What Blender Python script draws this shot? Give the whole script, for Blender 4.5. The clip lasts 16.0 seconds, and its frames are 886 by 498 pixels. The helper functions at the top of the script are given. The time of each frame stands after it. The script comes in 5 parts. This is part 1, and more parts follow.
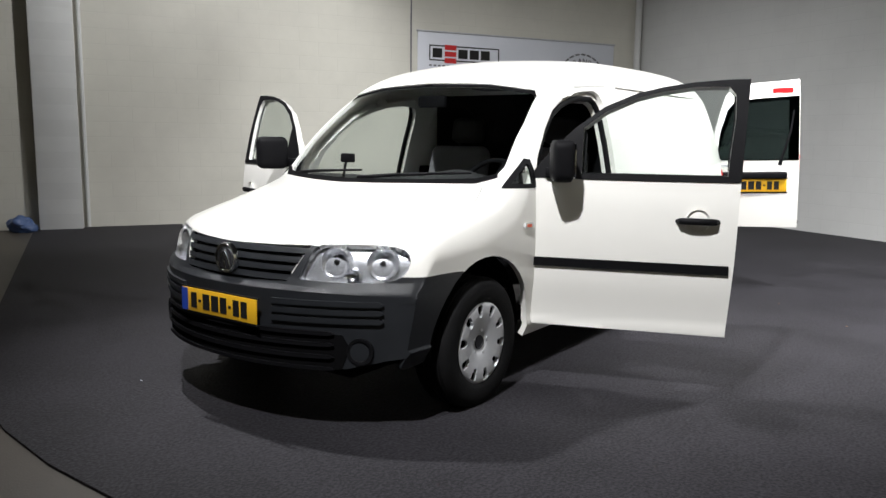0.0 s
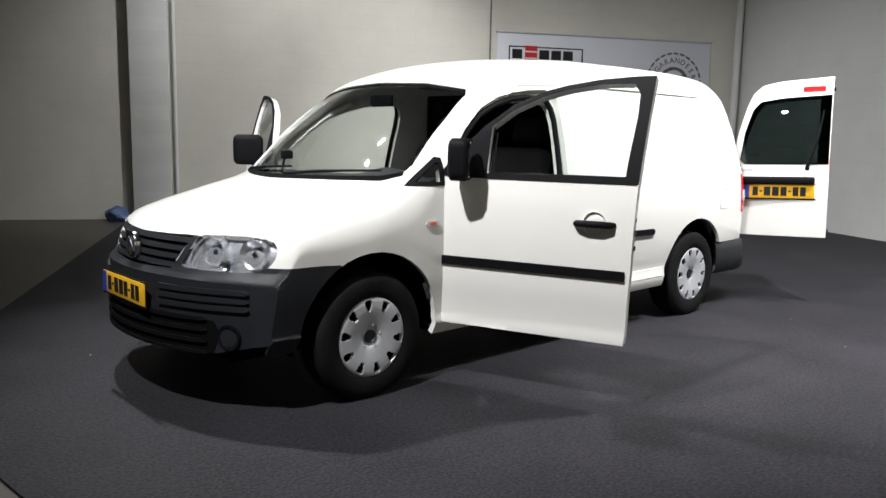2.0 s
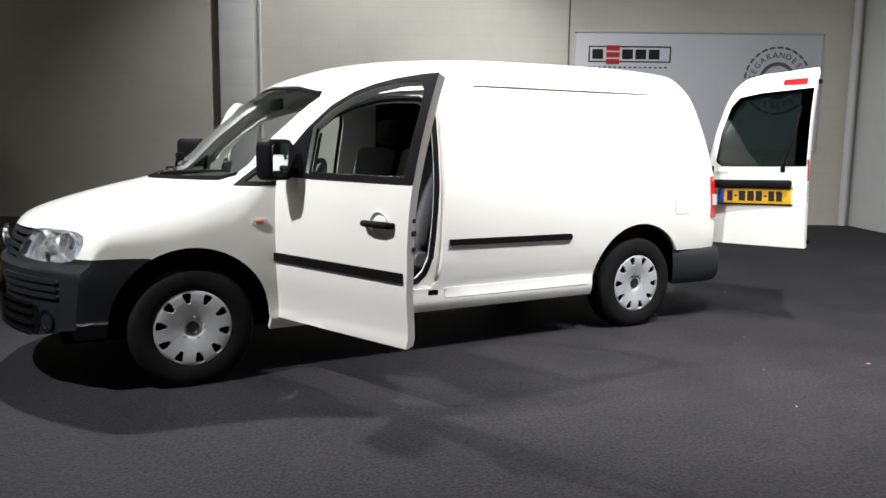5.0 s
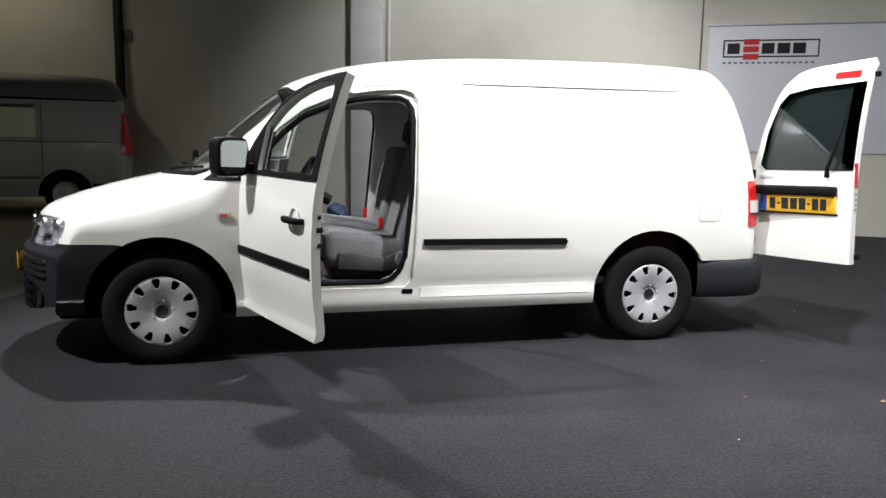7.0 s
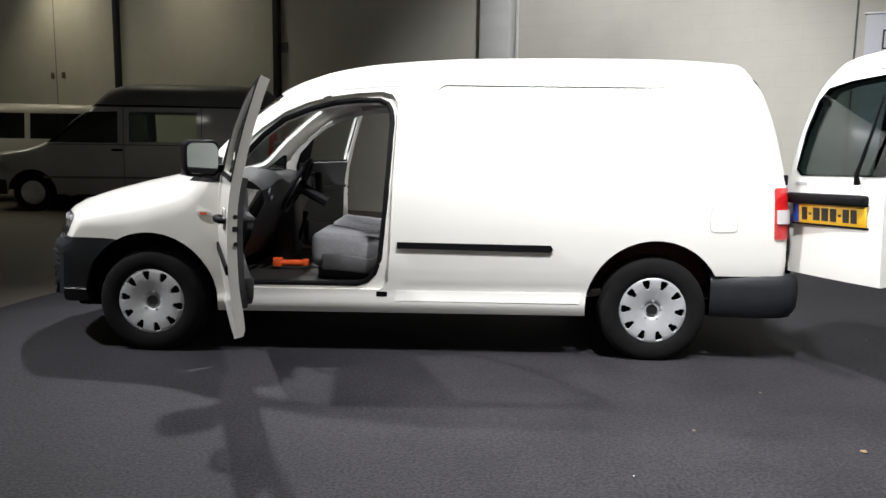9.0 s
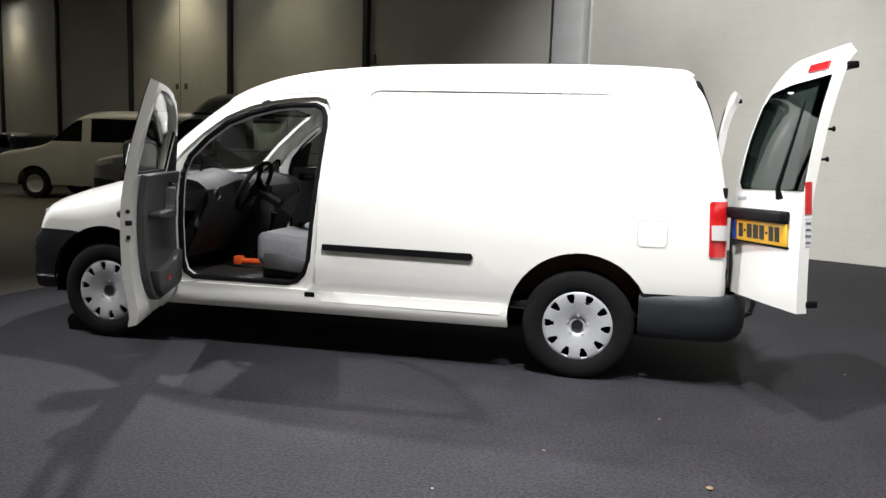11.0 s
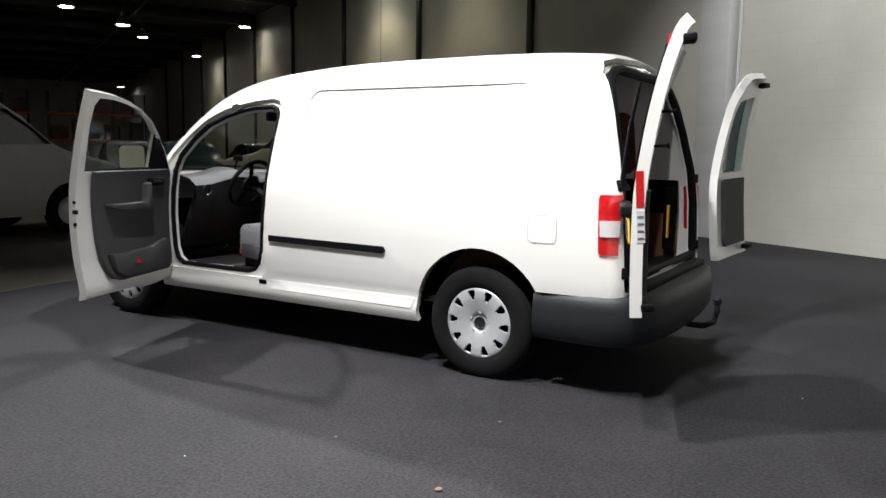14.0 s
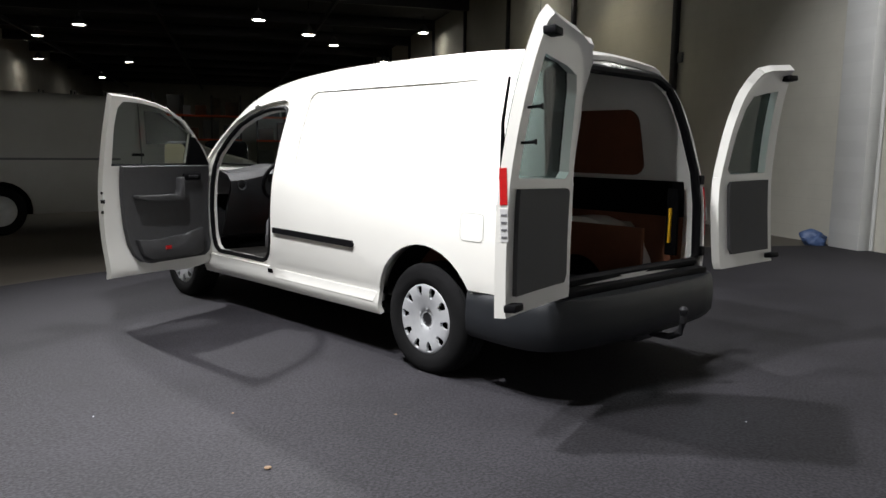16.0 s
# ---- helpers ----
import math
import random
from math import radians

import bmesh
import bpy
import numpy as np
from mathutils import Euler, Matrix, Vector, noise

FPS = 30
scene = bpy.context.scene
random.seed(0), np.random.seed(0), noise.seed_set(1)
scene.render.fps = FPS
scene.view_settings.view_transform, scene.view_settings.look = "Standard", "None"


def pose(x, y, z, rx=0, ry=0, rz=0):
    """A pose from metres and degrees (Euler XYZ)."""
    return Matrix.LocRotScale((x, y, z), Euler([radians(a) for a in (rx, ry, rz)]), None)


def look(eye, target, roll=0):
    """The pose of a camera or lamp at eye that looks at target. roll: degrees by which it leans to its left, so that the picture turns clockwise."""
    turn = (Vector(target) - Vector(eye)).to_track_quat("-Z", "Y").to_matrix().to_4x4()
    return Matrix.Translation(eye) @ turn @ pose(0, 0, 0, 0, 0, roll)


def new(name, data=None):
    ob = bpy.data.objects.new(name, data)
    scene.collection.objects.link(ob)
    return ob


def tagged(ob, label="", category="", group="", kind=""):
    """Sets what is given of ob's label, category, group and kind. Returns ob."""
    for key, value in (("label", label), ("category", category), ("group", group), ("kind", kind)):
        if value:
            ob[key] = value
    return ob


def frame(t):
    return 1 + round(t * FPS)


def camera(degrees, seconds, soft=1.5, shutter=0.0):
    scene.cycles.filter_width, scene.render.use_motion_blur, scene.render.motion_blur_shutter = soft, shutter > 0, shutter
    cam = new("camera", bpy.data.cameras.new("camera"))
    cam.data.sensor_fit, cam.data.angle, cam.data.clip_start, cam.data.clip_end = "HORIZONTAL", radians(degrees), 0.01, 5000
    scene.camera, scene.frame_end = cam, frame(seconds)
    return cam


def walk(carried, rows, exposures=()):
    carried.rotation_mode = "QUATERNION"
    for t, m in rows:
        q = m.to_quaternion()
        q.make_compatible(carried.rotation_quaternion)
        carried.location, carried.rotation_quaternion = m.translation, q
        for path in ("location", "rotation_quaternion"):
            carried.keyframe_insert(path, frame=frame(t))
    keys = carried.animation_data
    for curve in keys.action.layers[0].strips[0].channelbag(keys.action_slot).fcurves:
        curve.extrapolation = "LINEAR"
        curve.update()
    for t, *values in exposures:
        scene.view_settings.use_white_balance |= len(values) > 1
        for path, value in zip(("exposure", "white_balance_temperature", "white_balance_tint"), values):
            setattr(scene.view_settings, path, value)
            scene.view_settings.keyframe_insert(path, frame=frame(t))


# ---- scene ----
cam = camera(59.7, 16.0)
METRES = 10.465
ROWS = [
    (0.0, 0.0, 0.0, 0.0, 0.12, -7.78, -0.9),
    (0.5, 0.0308, -0.0014, 0.0005, 3.98, -7.51, -0.84),
    (1.0, 0.0597, -0.0003, 0.0006, 5.16, -7.76, -1.46),
    (1.5, 0.088, 0.0026, 0.0005, 8.98, -7.72, -1.09),
    (2.0, 0.1174, 0.0071, 0.0004, 11.27, -7.85, -1.42),
    (2.5, 0.1466, 0.013, 0.0007, 13.96, -7.82, -1.77),
    (3.0, 0.1749, 0.0203, 0.0015, 16.71, -7.95, -1.32),
    (3.5, 0.2025, 0.0295, 0.0014, 20.2, -7.97, -1.68),
    (4.0, 0.2307, 0.0388, 0.0014, 23.48, -7.7, -1.27),
    (4.5, 0.2585, 0.0493, 0.0013, 23.94, -7.75, -0.97),
    (7.0, 0.3917, 0.1324, 0.0027, 40.13, -7.91, -1.3),
    (7.5, 0.4138, 0.1555, 0.0031, 44.54, -8.13, -1.3),
    (8.0, 0.4342, 0.1803, 0.0032, 49.41, -8.0, -1.41),
    (8.5, 0.454, 0.207, 0.0035, 52.72, -7.94, -1.15),
    (9.0, 0.4727, 0.234, 0.004, 55.39, -7.88, -1.18),
    (11.5, 0.5448, 0.3717, 0.0025, 69.05, -7.1, -1.7),
    (12.0, 0.5564, 0.4022, 0.002, 72.23, -7.29, -1.08),
    (12.5, 0.5652, 0.4303, 0.0031, 75.66, -7.46, -1.65),
    (13.0, 0.5727, 0.4622, 0.0028, 78.29, -7.73, -1.1),
    (13.5, 0.58, 0.4925, 0.0032, 82.17, -7.15, -0.96),
    (14.0, 0.5847, 0.5239, 0.0033, 85.21, -7.47, -1.12),
    (14.5, 0.5869, 0.5576, 0.0033, 88.87, -7.81, -0.5),
    (15.0, 0.5886, 0.5906, 0.0038, 93.57, -7.73, -0.81),
    (15.5, 0.5874, 0.6243, 0.004, 96.9, -7.62, -1.24),
    (16.0, 0.5846, 0.6572, 0.0039, 100.24, -7.64, -1.26),
]
BASE = pose(-3.032, -2.820, 1.283, 0, 0.38, 0) @ pose(0, 0, 0, 0, 0, -53.97)
walk(cam, [(t, BASE @ pose(METRES * x, METRES * y, METRES * z, 90 + pitch, roll, yaw)) for t, x, y, z, yaw, pitch, roll in ROWS])

# ---------------------------------------------------------------- world and lamps
HALL = -28.8                      # turn of the hall's walls against the van, degrees
WALL_V, WALL_U = 7.90, 8.28       # back wall and side wall, in the hall's own axes
CEIL = 6.6


def hall(u, v, z=0.0):
    a = radians(HALL)
    return Vector((u * math.cos(a) - v * math.sin(a), u * math.sin(a) + v * math.cos(a), z))


world = bpy.data.worlds.new("world")
scene.world = world
world.use_nodes = True
world.node_tree.nodes["Background"].inputs[0].default_value = (0.6, 0.7, 1.0, 1)
world.node_tree.nodes["Background"].inputs[1].default_value = 0.002
scene.view_settings.exposure = 0.0


def spot(eye, target, power, cone=120, blend=0.6, size=0.08, colour=(0.985, 0.985, 1.0)):
    data = bpy.data.lights.new("spot_lamp", "SPOT")
    data.energy, data.spot_size, data.spot_blend = power, radians(cone), blend
    data.shadow_soft_size, data.color = size, colour
    ob = new("spot_lamp", data)
    ob.matrix_world = look(eye, target)
    return ob


LAMPS = [((-3.3, -1.9, 5.5), (2.6, -0.3, 0.9), 2250, 74), ((-0.4, 2.1, 5.0), (1.3, -1.2, 0.0), 1050, 86),
         ((2.6, -2.8, 4.8), (3.6, -0.2, 0.4), 1350, 92), ((4.0, -3.5, 5.2), (5.0, -2.7, 0.0), 1050, 100),
         ((4.1, 3.0, 5.2), (6.4, 3.0, 0.0), 390, 120), ((3.2, 3.0, 5.4), (4.2, 6.7, 1.9), 720, 88)]
for eye, target, power, cone in LAMPS:
    spot(eye, target, power, cone, 0.75)

# ---------------------------------------------------------------- materials


class Nodes:
    """A short way to wire one material."""

    def __init__(self, name):
        self.mat = bpy.data.materials.new(name)
        self.mat.use_nodes = True
        self.tree = self.mat.node_tree
        self.bsdf = self.tree.nodes["Principled BSDF"]

    def add(self, kind, **values):
        node = self.tree.nodes.new(kind)
        for key, value in values.items():
            node.inputs[key.replace("_", " ")].default_value = value
        return node

    def link(self, a, b):
        self.tree.links.new(a, b)


def material(name, colour, rough=0.5, metal=0.0, second=None, scale=30.0, bump=0.0, fine=300.0, coat=0.0, spread=(0.35, 0.7), rough_var=0.06, detail=6.0, grain=0.3, spec=0.5):
    """Two-scale noise between two colours, with fine relief."""
    n = Nodes(name)
    second = second or tuple(c * 0.86 for c in colour)
    pos = n.add("ShaderNodeTexCoord").outputs["Object"]
    big = n.add("ShaderNodeTexNoise", Scale=scale, Detail=detail, Roughness=0.6)
    small = n.add("ShaderNodeTexNoise", Scale=fine, Detail=3.0)
    n.link(pos, big.inputs["Vector"]), n.link(pos, small.inputs["Vector"])
    mixed = n.add("ShaderNodeMix")
    mixed.data_type = "FLOAT"
    mixed.inputs[0].default_value = grain
    n.link(big.outputs["Fac"], mixed.inputs[2]), n.link(small.outputs["Fac"], mixed.inputs[3])
    ramp = n.add("ShaderNodeValToRGB")
    ramp.color_ramp.elements[0].position, ramp.color_ramp.elements[1].position = spread
    ramp.color_ramp.elements[0].color, ramp.color_ramp.elements[1].color = (*second, 1), (*colour, 1)
    n.link(mixed.outputs[0], ramp.inputs["Fac"])
    n.link(ramp.outputs["Color"], n.bsdf.inputs["Base Color"])
    n.bsdf.inputs["Metallic"].default_value = metal
    n.bsdf.inputs["Specular IOR Level"].default_value = spec
    n.bsdf.inputs["Coat Weight"].default_value = coat
    n.bsdf.inputs["Coat Roughness"].default_value = 0.05
    span = n.add("ShaderNodeMapRange")
    span.inputs["To Min"].default_value, span.inputs["To Max"].default_value = max(0.0, rough - rough_var), min(1.0, rough + rough_var)
    n.link(big.outputs["Fac"], span.inputs["Value"])
    n.link(span.outputs["Result"], n.bsdf.inputs["Roughness"])
    if bump:
        relief = n.add("ShaderNodeBump", Strength=min(1.0, bump), Distance=0.004)
        n.link(small.outputs["Fac"], relief.inputs["Height"])
        n.link(relief.outputs["Normal"], n.bsdf.inputs["Normal"])
    return n.mat


def glass(name, colour=(1, 1, 1), rough=0.0, clear=0.98, gloss_min=0.03):
    n = Nodes(name)
    out = n.tree.nodes["Material Output"]
    see, gloss, mix = n.add("ShaderNodeBsdfTransparent"), n.add("ShaderNodeBsdfGlossy"), n.add("ShaderNodeMixShader")
    see.inputs["Color"].default_value = (*[c * clear for c in colour], 1)
    gloss.inputs["Roughness"].default_value = rough
    face = n.add("ShaderNodeLayerWeight", Blend=0.5)
    power = n.add("ShaderNodeMath")
    power.operation, power.inputs[1].default_value = "POWER", 5.0
    span = n.add("ShaderNodeMapRange")
    span.inputs["To Min"].default_value, span.inputs["To Max"].default_value = gloss_min, 0.9
    n.link(face.outputs["Facing"], power.inputs[0]), n.link(power.outputs[0], span.inputs["Value"])
    n.link(span.outputs[0], mix.inputs[0]), n.link(see.outputs[0], mix.inputs[1]), n.link(gloss.outputs[0], mix.inputs[2])
    n.link(mix.outputs[0], out.inputs["Surface"])
    return n.mat


def glow(name, colour, strength):
    n = Nodes(name)
    n.bsdf.inputs["Emission Color"].default_value = (*colour, 1)
    n.bsdf.inputs["Emission Strength"].default_value = strength
    return n.mat


PAINT = material("white_paint", (0.80, 0.79, 0.75), 0.3, second=(0.77, 0.76, 0.72), scale=2.0, coat=0.6, rough_var=0.05)
PLASTIC = material("dark_plastic", (0.016, 0.0178, 0.0212), 0.42, second=(0.0125, 0.014, 0.0167), scale=12, bump=0.25, fine=900, spec=0.4)
BLACK = material("black_trim", (0.007, 0.007, 0.008), 0.55, second=(0.005, 0.005, 0.006), scale=20, bump=0.1, fine=700, spec=0.08)
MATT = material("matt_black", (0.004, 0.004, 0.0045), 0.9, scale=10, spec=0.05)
RUBBER = material("tyre_rubber", (0.010, 0.010, 0.0105), 0.85, second=(0.006, 0.006, 0.0065), scale=14, bump=0.4, fine=500, spec=0.12)
SILVER = material("silver_hubcap_paint", (0.55, 0.56, 0.58), 0.42, metal=0.3, second=(0.42, 0.43, 0.45), scale=9)
CHROME = material("chrome", (0.75, 0.76, 0.78), 0.12, metal=1.0, second=(0.65, 0.66, 0.68), scale=20)
STEEL = material("dark_steel", (0.05, 0.05, 0.055), 0.45, metal=0.7, scale=20)
REFLECT = material("lamp_reflector", (0.85, 0.86, 0.88), 0.25, metal=0.8, scale=30)
MIRROR = material("mirror_glass", (0.85, 0.87, 0.88), 0.02, metal=1.0, scale=3, rough_var=0.01)
GLASS = glass("clear_glass", (0.95, 0.985, 0.97))
LENS = glass("lamp_lens", (0.97, 0.98, 1.0))
TINT = glass("dark_tinted_glass", (0.42, 0.50, 0.49), clear=0.7, gloss_min=0.05)
RED = material("red_lens", (0.62, 0.012, 0.015), 0.15, second=(0.40, 0.010, 0.012), scale=40, coat=0.5)
ORANGE = material("orange_plastic", (0.75, 0.10, 0.02), 0.4, scale=30)
WHITELENS = material("white_lens", (0.62, 0.62, 0.62), 0.15, scale=40, coat=0.5)
YELLOW = material("plate_yellow", (0.80, 0.45, 0.02), 0.4, second=(0.76, 0.42, 0.02), scale=20)
BLUE = material("plate_blue", (0.02, 0.06, 0.38), 0.4, scale=20)
INK = material("black_ink", (0.01, 0.01, 0.01), 0.5, scale=20)
CLOTH = material("grey_seat_cloth", (0.22, 0.22, 0.23), 0.9, second=(0.15, 0.15, 0.16), scale=60, bump=0.5, fine=700)
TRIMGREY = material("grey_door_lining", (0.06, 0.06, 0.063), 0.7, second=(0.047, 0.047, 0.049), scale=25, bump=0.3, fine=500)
DASH = material("dashboard_plastic", (0.012, 0.0125, 0.0135), 0.55, second=(0.008, 0.008, 0.009), scale=30, bump=0.3, fine=600)
PLYWOOD = material("red_brown_plywood", (0.17, 0.062, 0.030), 0.55, second=(0.115, 0.042, 0.020), scale=6, bump=0.2, fine=200)
CARGO = material("cargo_floor", (0.014, 0.011, 0.009), 0.8, second=(0.008, 0.007, 0.006), scale=14, bump=0.3)
CARPET = material("charcoal_carpet", (0.034, 0.032, 0.038), 0.72, second=(0.0105, 0.010, 0.012), scale=1.9, bump=1.0, fine=72, spread=(0.41, 0.61), detail=10, grain=0.74, spec=0.24)
CONCRETE = material("brown_concrete", (0.095, 0.082, 0.066), 0.5, second=(0.055, 0.047, 0.038), scale=0.9, bump=0.4, fine=120, detail=9)


def block_wall(name, colour, across, wide, high, dirt):
    """Painted masonry: courses in shallow relief along one of the hall's axes, with soft grime."""
    n = Nodes(name)
    pos = n.add("ShaderNodeTexCoord").outputs["Object"]
    turn = n.add("ShaderNodeMapping")
    turn.inputs["Rotation"].default_value = (0, 0, -radians(HALL))
    n.link(pos, turn.inputs["Vector"])
    cut_apart, together = n.add("ShaderNodeSeparateXYZ"), n.add("ShaderNodeCombineXYZ")
    n.link(turn.outputs[0], cut_apart.inputs[0])
    n.link(cut_apart.outputs[across], together.inputs[0]), n.link(cut_apart.outputs["Z"], together.inputs[1])
    brick = n.add("ShaderNodeTexBrick", Scale=1.0, Brick_Width=wide, Row_Height=high, Mortar_Size=0.008, Mortar_Smooth=0.6)
    n.link(together.outputs[0], brick.inputs["Vector"])
    brick.inputs["Color1"].default_value, brick.inputs["Color2"].default_value = (*colour, 1), (*[c * .985 for c in colour], 1)
    brick.inputs["Mortar"].default_value = (*[c * .955 for c in colour], 1)
    grime = n.add("ShaderNodeTexNoise", Scale=0.5, Detail=9.0, Roughness=0.65)
    fine = n.add("ShaderNodeTexNoise", Scale=90.0, Detail=3.0)
    n.link(pos, grime.inputs["Vector"]), n.link(pos, fine.inputs["Vector"])
    ramp = n.add("ShaderNodeValToRGB")
    ramp.color_ramp.elements[0].position, ramp.color_ramp.elements[1].position = .3, .62
    ramp.color_ramp.elements[0].color, ramp.color_ramp.elements[1].color = (*[dirt] * 3, 1), (1, 1, 1, 1)
    n.link(grime.outputs["Fac"], ramp.inputs["Fac"])
    mix = n.add("ShaderNodeMix")
    mix.data_type, mix.blend_type = "RGBA", "MULTIPLY"
    mix.inputs[0].default_value = 1.0
    n.link(brick.outputs["Color"], mix.inputs[6]), n.link(ramp.outputs["Color"], mix.inputs[7])
    n.link(mix.outputs[2], n.bsdf.inputs["Base Color"])
    n.bsdf.inputs["Roughness"].default_value = .7
    rough, relief = n.add("ShaderNodeBump", Strength=0.25, Distance=0.003), n.add("ShaderNodeBump", Strength=0.22, Distance=0.004)
    relief.invert = True
    n.link(fine.outputs["Fac"], rough.inputs["Height"]), n.link(brick.outputs["Fac"], relief.inputs["Height"])
    n.link(rough.outputs["Normal"], relief.inputs["Normal"])
    n.link(relief.outputs["Normal"], n.bsdf.inputs["Normal"])
    return n.mat


WALLPAINT = block_wall("white_block_wall", (0.66, 0.665, 0.65), "Y", 0.44, 0.21, 0.88)
BEIGE = block_wall("off_white_block_wall", (0.62, 0.605, 0.535), "X", 0.60, 0.21, 0.84)
CEILING = material("dark_roof_sheet", (0.035, 0.035, 0.038), 0.8, scale=0.6)
BANNER = material("white_banner", (0.66, 0.68, 0.73), 0.6, second=(0.62, 0.64, 0.69), scale=1.5)
REDPAINT = material("red_print", (0.62, 0.03, 0.03), 0.5, scale=20)
GREYINK = material("grey_print", (0.07, 0.07, 0.08), 0.6, second=(0.16, 0.16, 0.17), scale=9)
GREYCAR = material("grey_car_paint", (0.34, 0.355, 0.38), 0.3, metal=0.2, second=(0.30, 0.315, 0.34), scale=3, coat=0.6)
GREYROOF = material("dull_grey_roof", (0.11, 0.115, 0.12), 0.5, scale=4)
BLUEBAG = material("blue_plastic_bag", (0.03, 0.07, 0.20), 0.5, second=(0.10, 0.15, 0.28), scale=14)
DARKCAR = material("dark_car_paint", (0.02, 0.022, 0.028), 0.25, scale=3, coat=0.8)
TEALCAR = material("teal_car_paint", (0.06, 0.13, 0.15), 0.3, scale=3, coat=0.8)
# white paint made darker: the dim light of the hall is put into its colour
DIMWHITE = material("dimmed_white_paint", (0.38, 0.38, 0.36), 0.4, second=(0.33, 0.33, 0.31), scale=2, coat=0.4)
WOOD = material("dry_leaf", (0.22, 0.14, 0.08), 0.8, scale=40)
SHELF = material("shelf_goods", (0.16, 0.10, 0.07), 0.7, second=(0.05, 0.045, 0.04), scale=2)
LAMPGLOW = glow("lamp_glow", (1.0, 0.95, 0.84), 30.0)

# ---------------------------------------------------------------- mesh helpers


def finish(ob, angle=38):
    for p in ob.data.polygons:
        p.use_smooth = True
    ob.data.set_sharp_from_angle(angle=radians(angle))
    return ob


def part(name, bm, mat, parent=None, label="", angle=38):
    """Links a bmesh as one mesh object under a thing or part."""
    me = bpy.data.meshes.new(name)
    bm.to_mesh(me)
    bm.free()
    for m in (mat if isinstance(mat, (list, tuple)) else (mat,)):
        me.materials.append(m)
    ob = new(name, me)
    if parent:
        ob.parent = parent
    if label:
        tagged(ob, label)
    return finish(ob, angle)


def box(x0, x1, y0, y1, z0, z1, bevel=0.0, seg=2, bm=None, mat=0):
    made = bmesh.new()
    bmesh.ops.create_cube(made, size=1.0)
    for v in made.verts:
        v.co = Vector(((x0 + x1) / 2 + v.co.x * (x1 - x0), (y0 + y1) / 2 + v.co.y * (y1 - y0), (z0 + z1) / 2 + v.co.z * (z1 - z0)))
    if bevel:
        bmesh.ops.bevel(made, geom=made.edges[:], offset=bevel, segments=seg, profile=0.5, affect="EDGES")
    for f in made.faces:
        f.material_index = mat
    return join(bm, made) if bm else made


def join(a, b, m=None):
    """Adds bmesh b to a."""
    me = bpy.data.meshes.new("tmp")
    if m is not None:
        bmesh.ops.transform(b, matrix=m, verts=b.verts[:])
    b.to_mesh(me)
    b.free()
    a.from_mesh(me)
    bpy.data.meshes.remove(me)
    return a


def moved(bm, m):
    bmesh.ops.transform(bm, matrix=m, verts=bm.verts[:])
    return bm


def grid(points, close_u=False, close_v=False):
    """A bmesh from rows of points."""
    bm = bmesh.new()
    rows = [[bm.verts.new(p) for p in row] for row in points]
    nu, nv = len(rows), len(rows[0])
    for i in range(nu - (not close_u)):
        for j in range(nv - (not close_v)):
            q = [rows[i][j], rows[(i + 1) % nu][j], rows[(i + 1) % nu][(j + 1) % nv], rows[i][(j + 1) % nv]]
            bm.faces.new(q)
    return bm


def lathe(profile, n=48):
    """Turns (radius, height) pairs round the y axis."""
    rows = [[(r * math.cos(2 * math.pi * i / n), h, r * math.sin(2 * math.pi * i / n)) for r, h in profile] for i in range(n)]
    bm = grid(rows, close_u=True)
    bmesh.ops.remove_doubles(bm, verts=bm.verts[:], dist=1e-5)
    bmesh.ops.recalc_face_normals(bm, faces=bm.faces[:])
    return bm


def tube(path, radius, n=8, closed=False):
    """A round bar along a path."""
    pts = [Vector(p) for p in path]
    rows = []
    up = Vector((0.31, 0.17, 0.93)).normalized()
    for i, p in enumerate(pts):
        a = pts[(i + 1) % len(pts)] if closed or i + 1 < len(pts) else p
        b = pts[i - 1] if closed or i else p
        d = (a - b).normalized()
        s = d.cross(up).normalized()
        w = s.cross(d)
        r = radius[i] if isinstance(radius, (list, tuple)) else radius
        rows.append([p + (s * math.cos(2 * math.pi * k / n) + w * math.sin(2 * math.pi * k / n)) * r for k in range(n)])
    bm = grid(rows, close_u=closed, close_v=True)
    if not closed:
        bmesh.ops.holes_fill(bm, edges=bm.edges[:])
    bmesh.ops.recalc_face_normals(bm, faces=bm.faces[:])
    return bm


def prism(outline, depth, axis="y", at=0.0, bevel=0.0):
    """A flat outline of (a, b) pairs given thickness along an axis."""
    bm = bmesh.new()
    def place(a, b, c):
        return {"y": (a, c, b), "x": (c, a, b), "z": (a, b, c)}[axis]
    face = bm.faces.new([bm.verts.new(place(a, b, at)) for a, b in outline])
    got = bmesh.ops.extrude_face_region(bm, geom=[face])
    for v in got["geom"]:
        if isinstance(v, bmesh.types.BMVert):
            v.co["xyz".index(axis)] += depth
    bmesh.ops.recalc_face_normals(bm, faces=bm.faces[:])
    if bevel:
        bmesh.ops.bevel(bm, geom=bm.edges[:], offset=bevel, segments=2, profile=0.5, affect="EDGES")
    return bm


def rounded(a0, a1, b0, b1, r, n=4):
    out = []
    for ca, cb, start in ((a1 - r, b1 - r, 0), (a0 + r, b1 - r, 90), (a0 + r, b0 + r, 180), (a1 - r, b0 + r, 270)):
        for i in range(n + 1):
            t = radians(start + 90 * i / n)
            out.append((ca + r * math.cos(t), cb + r * math.sin(t)))
    return out


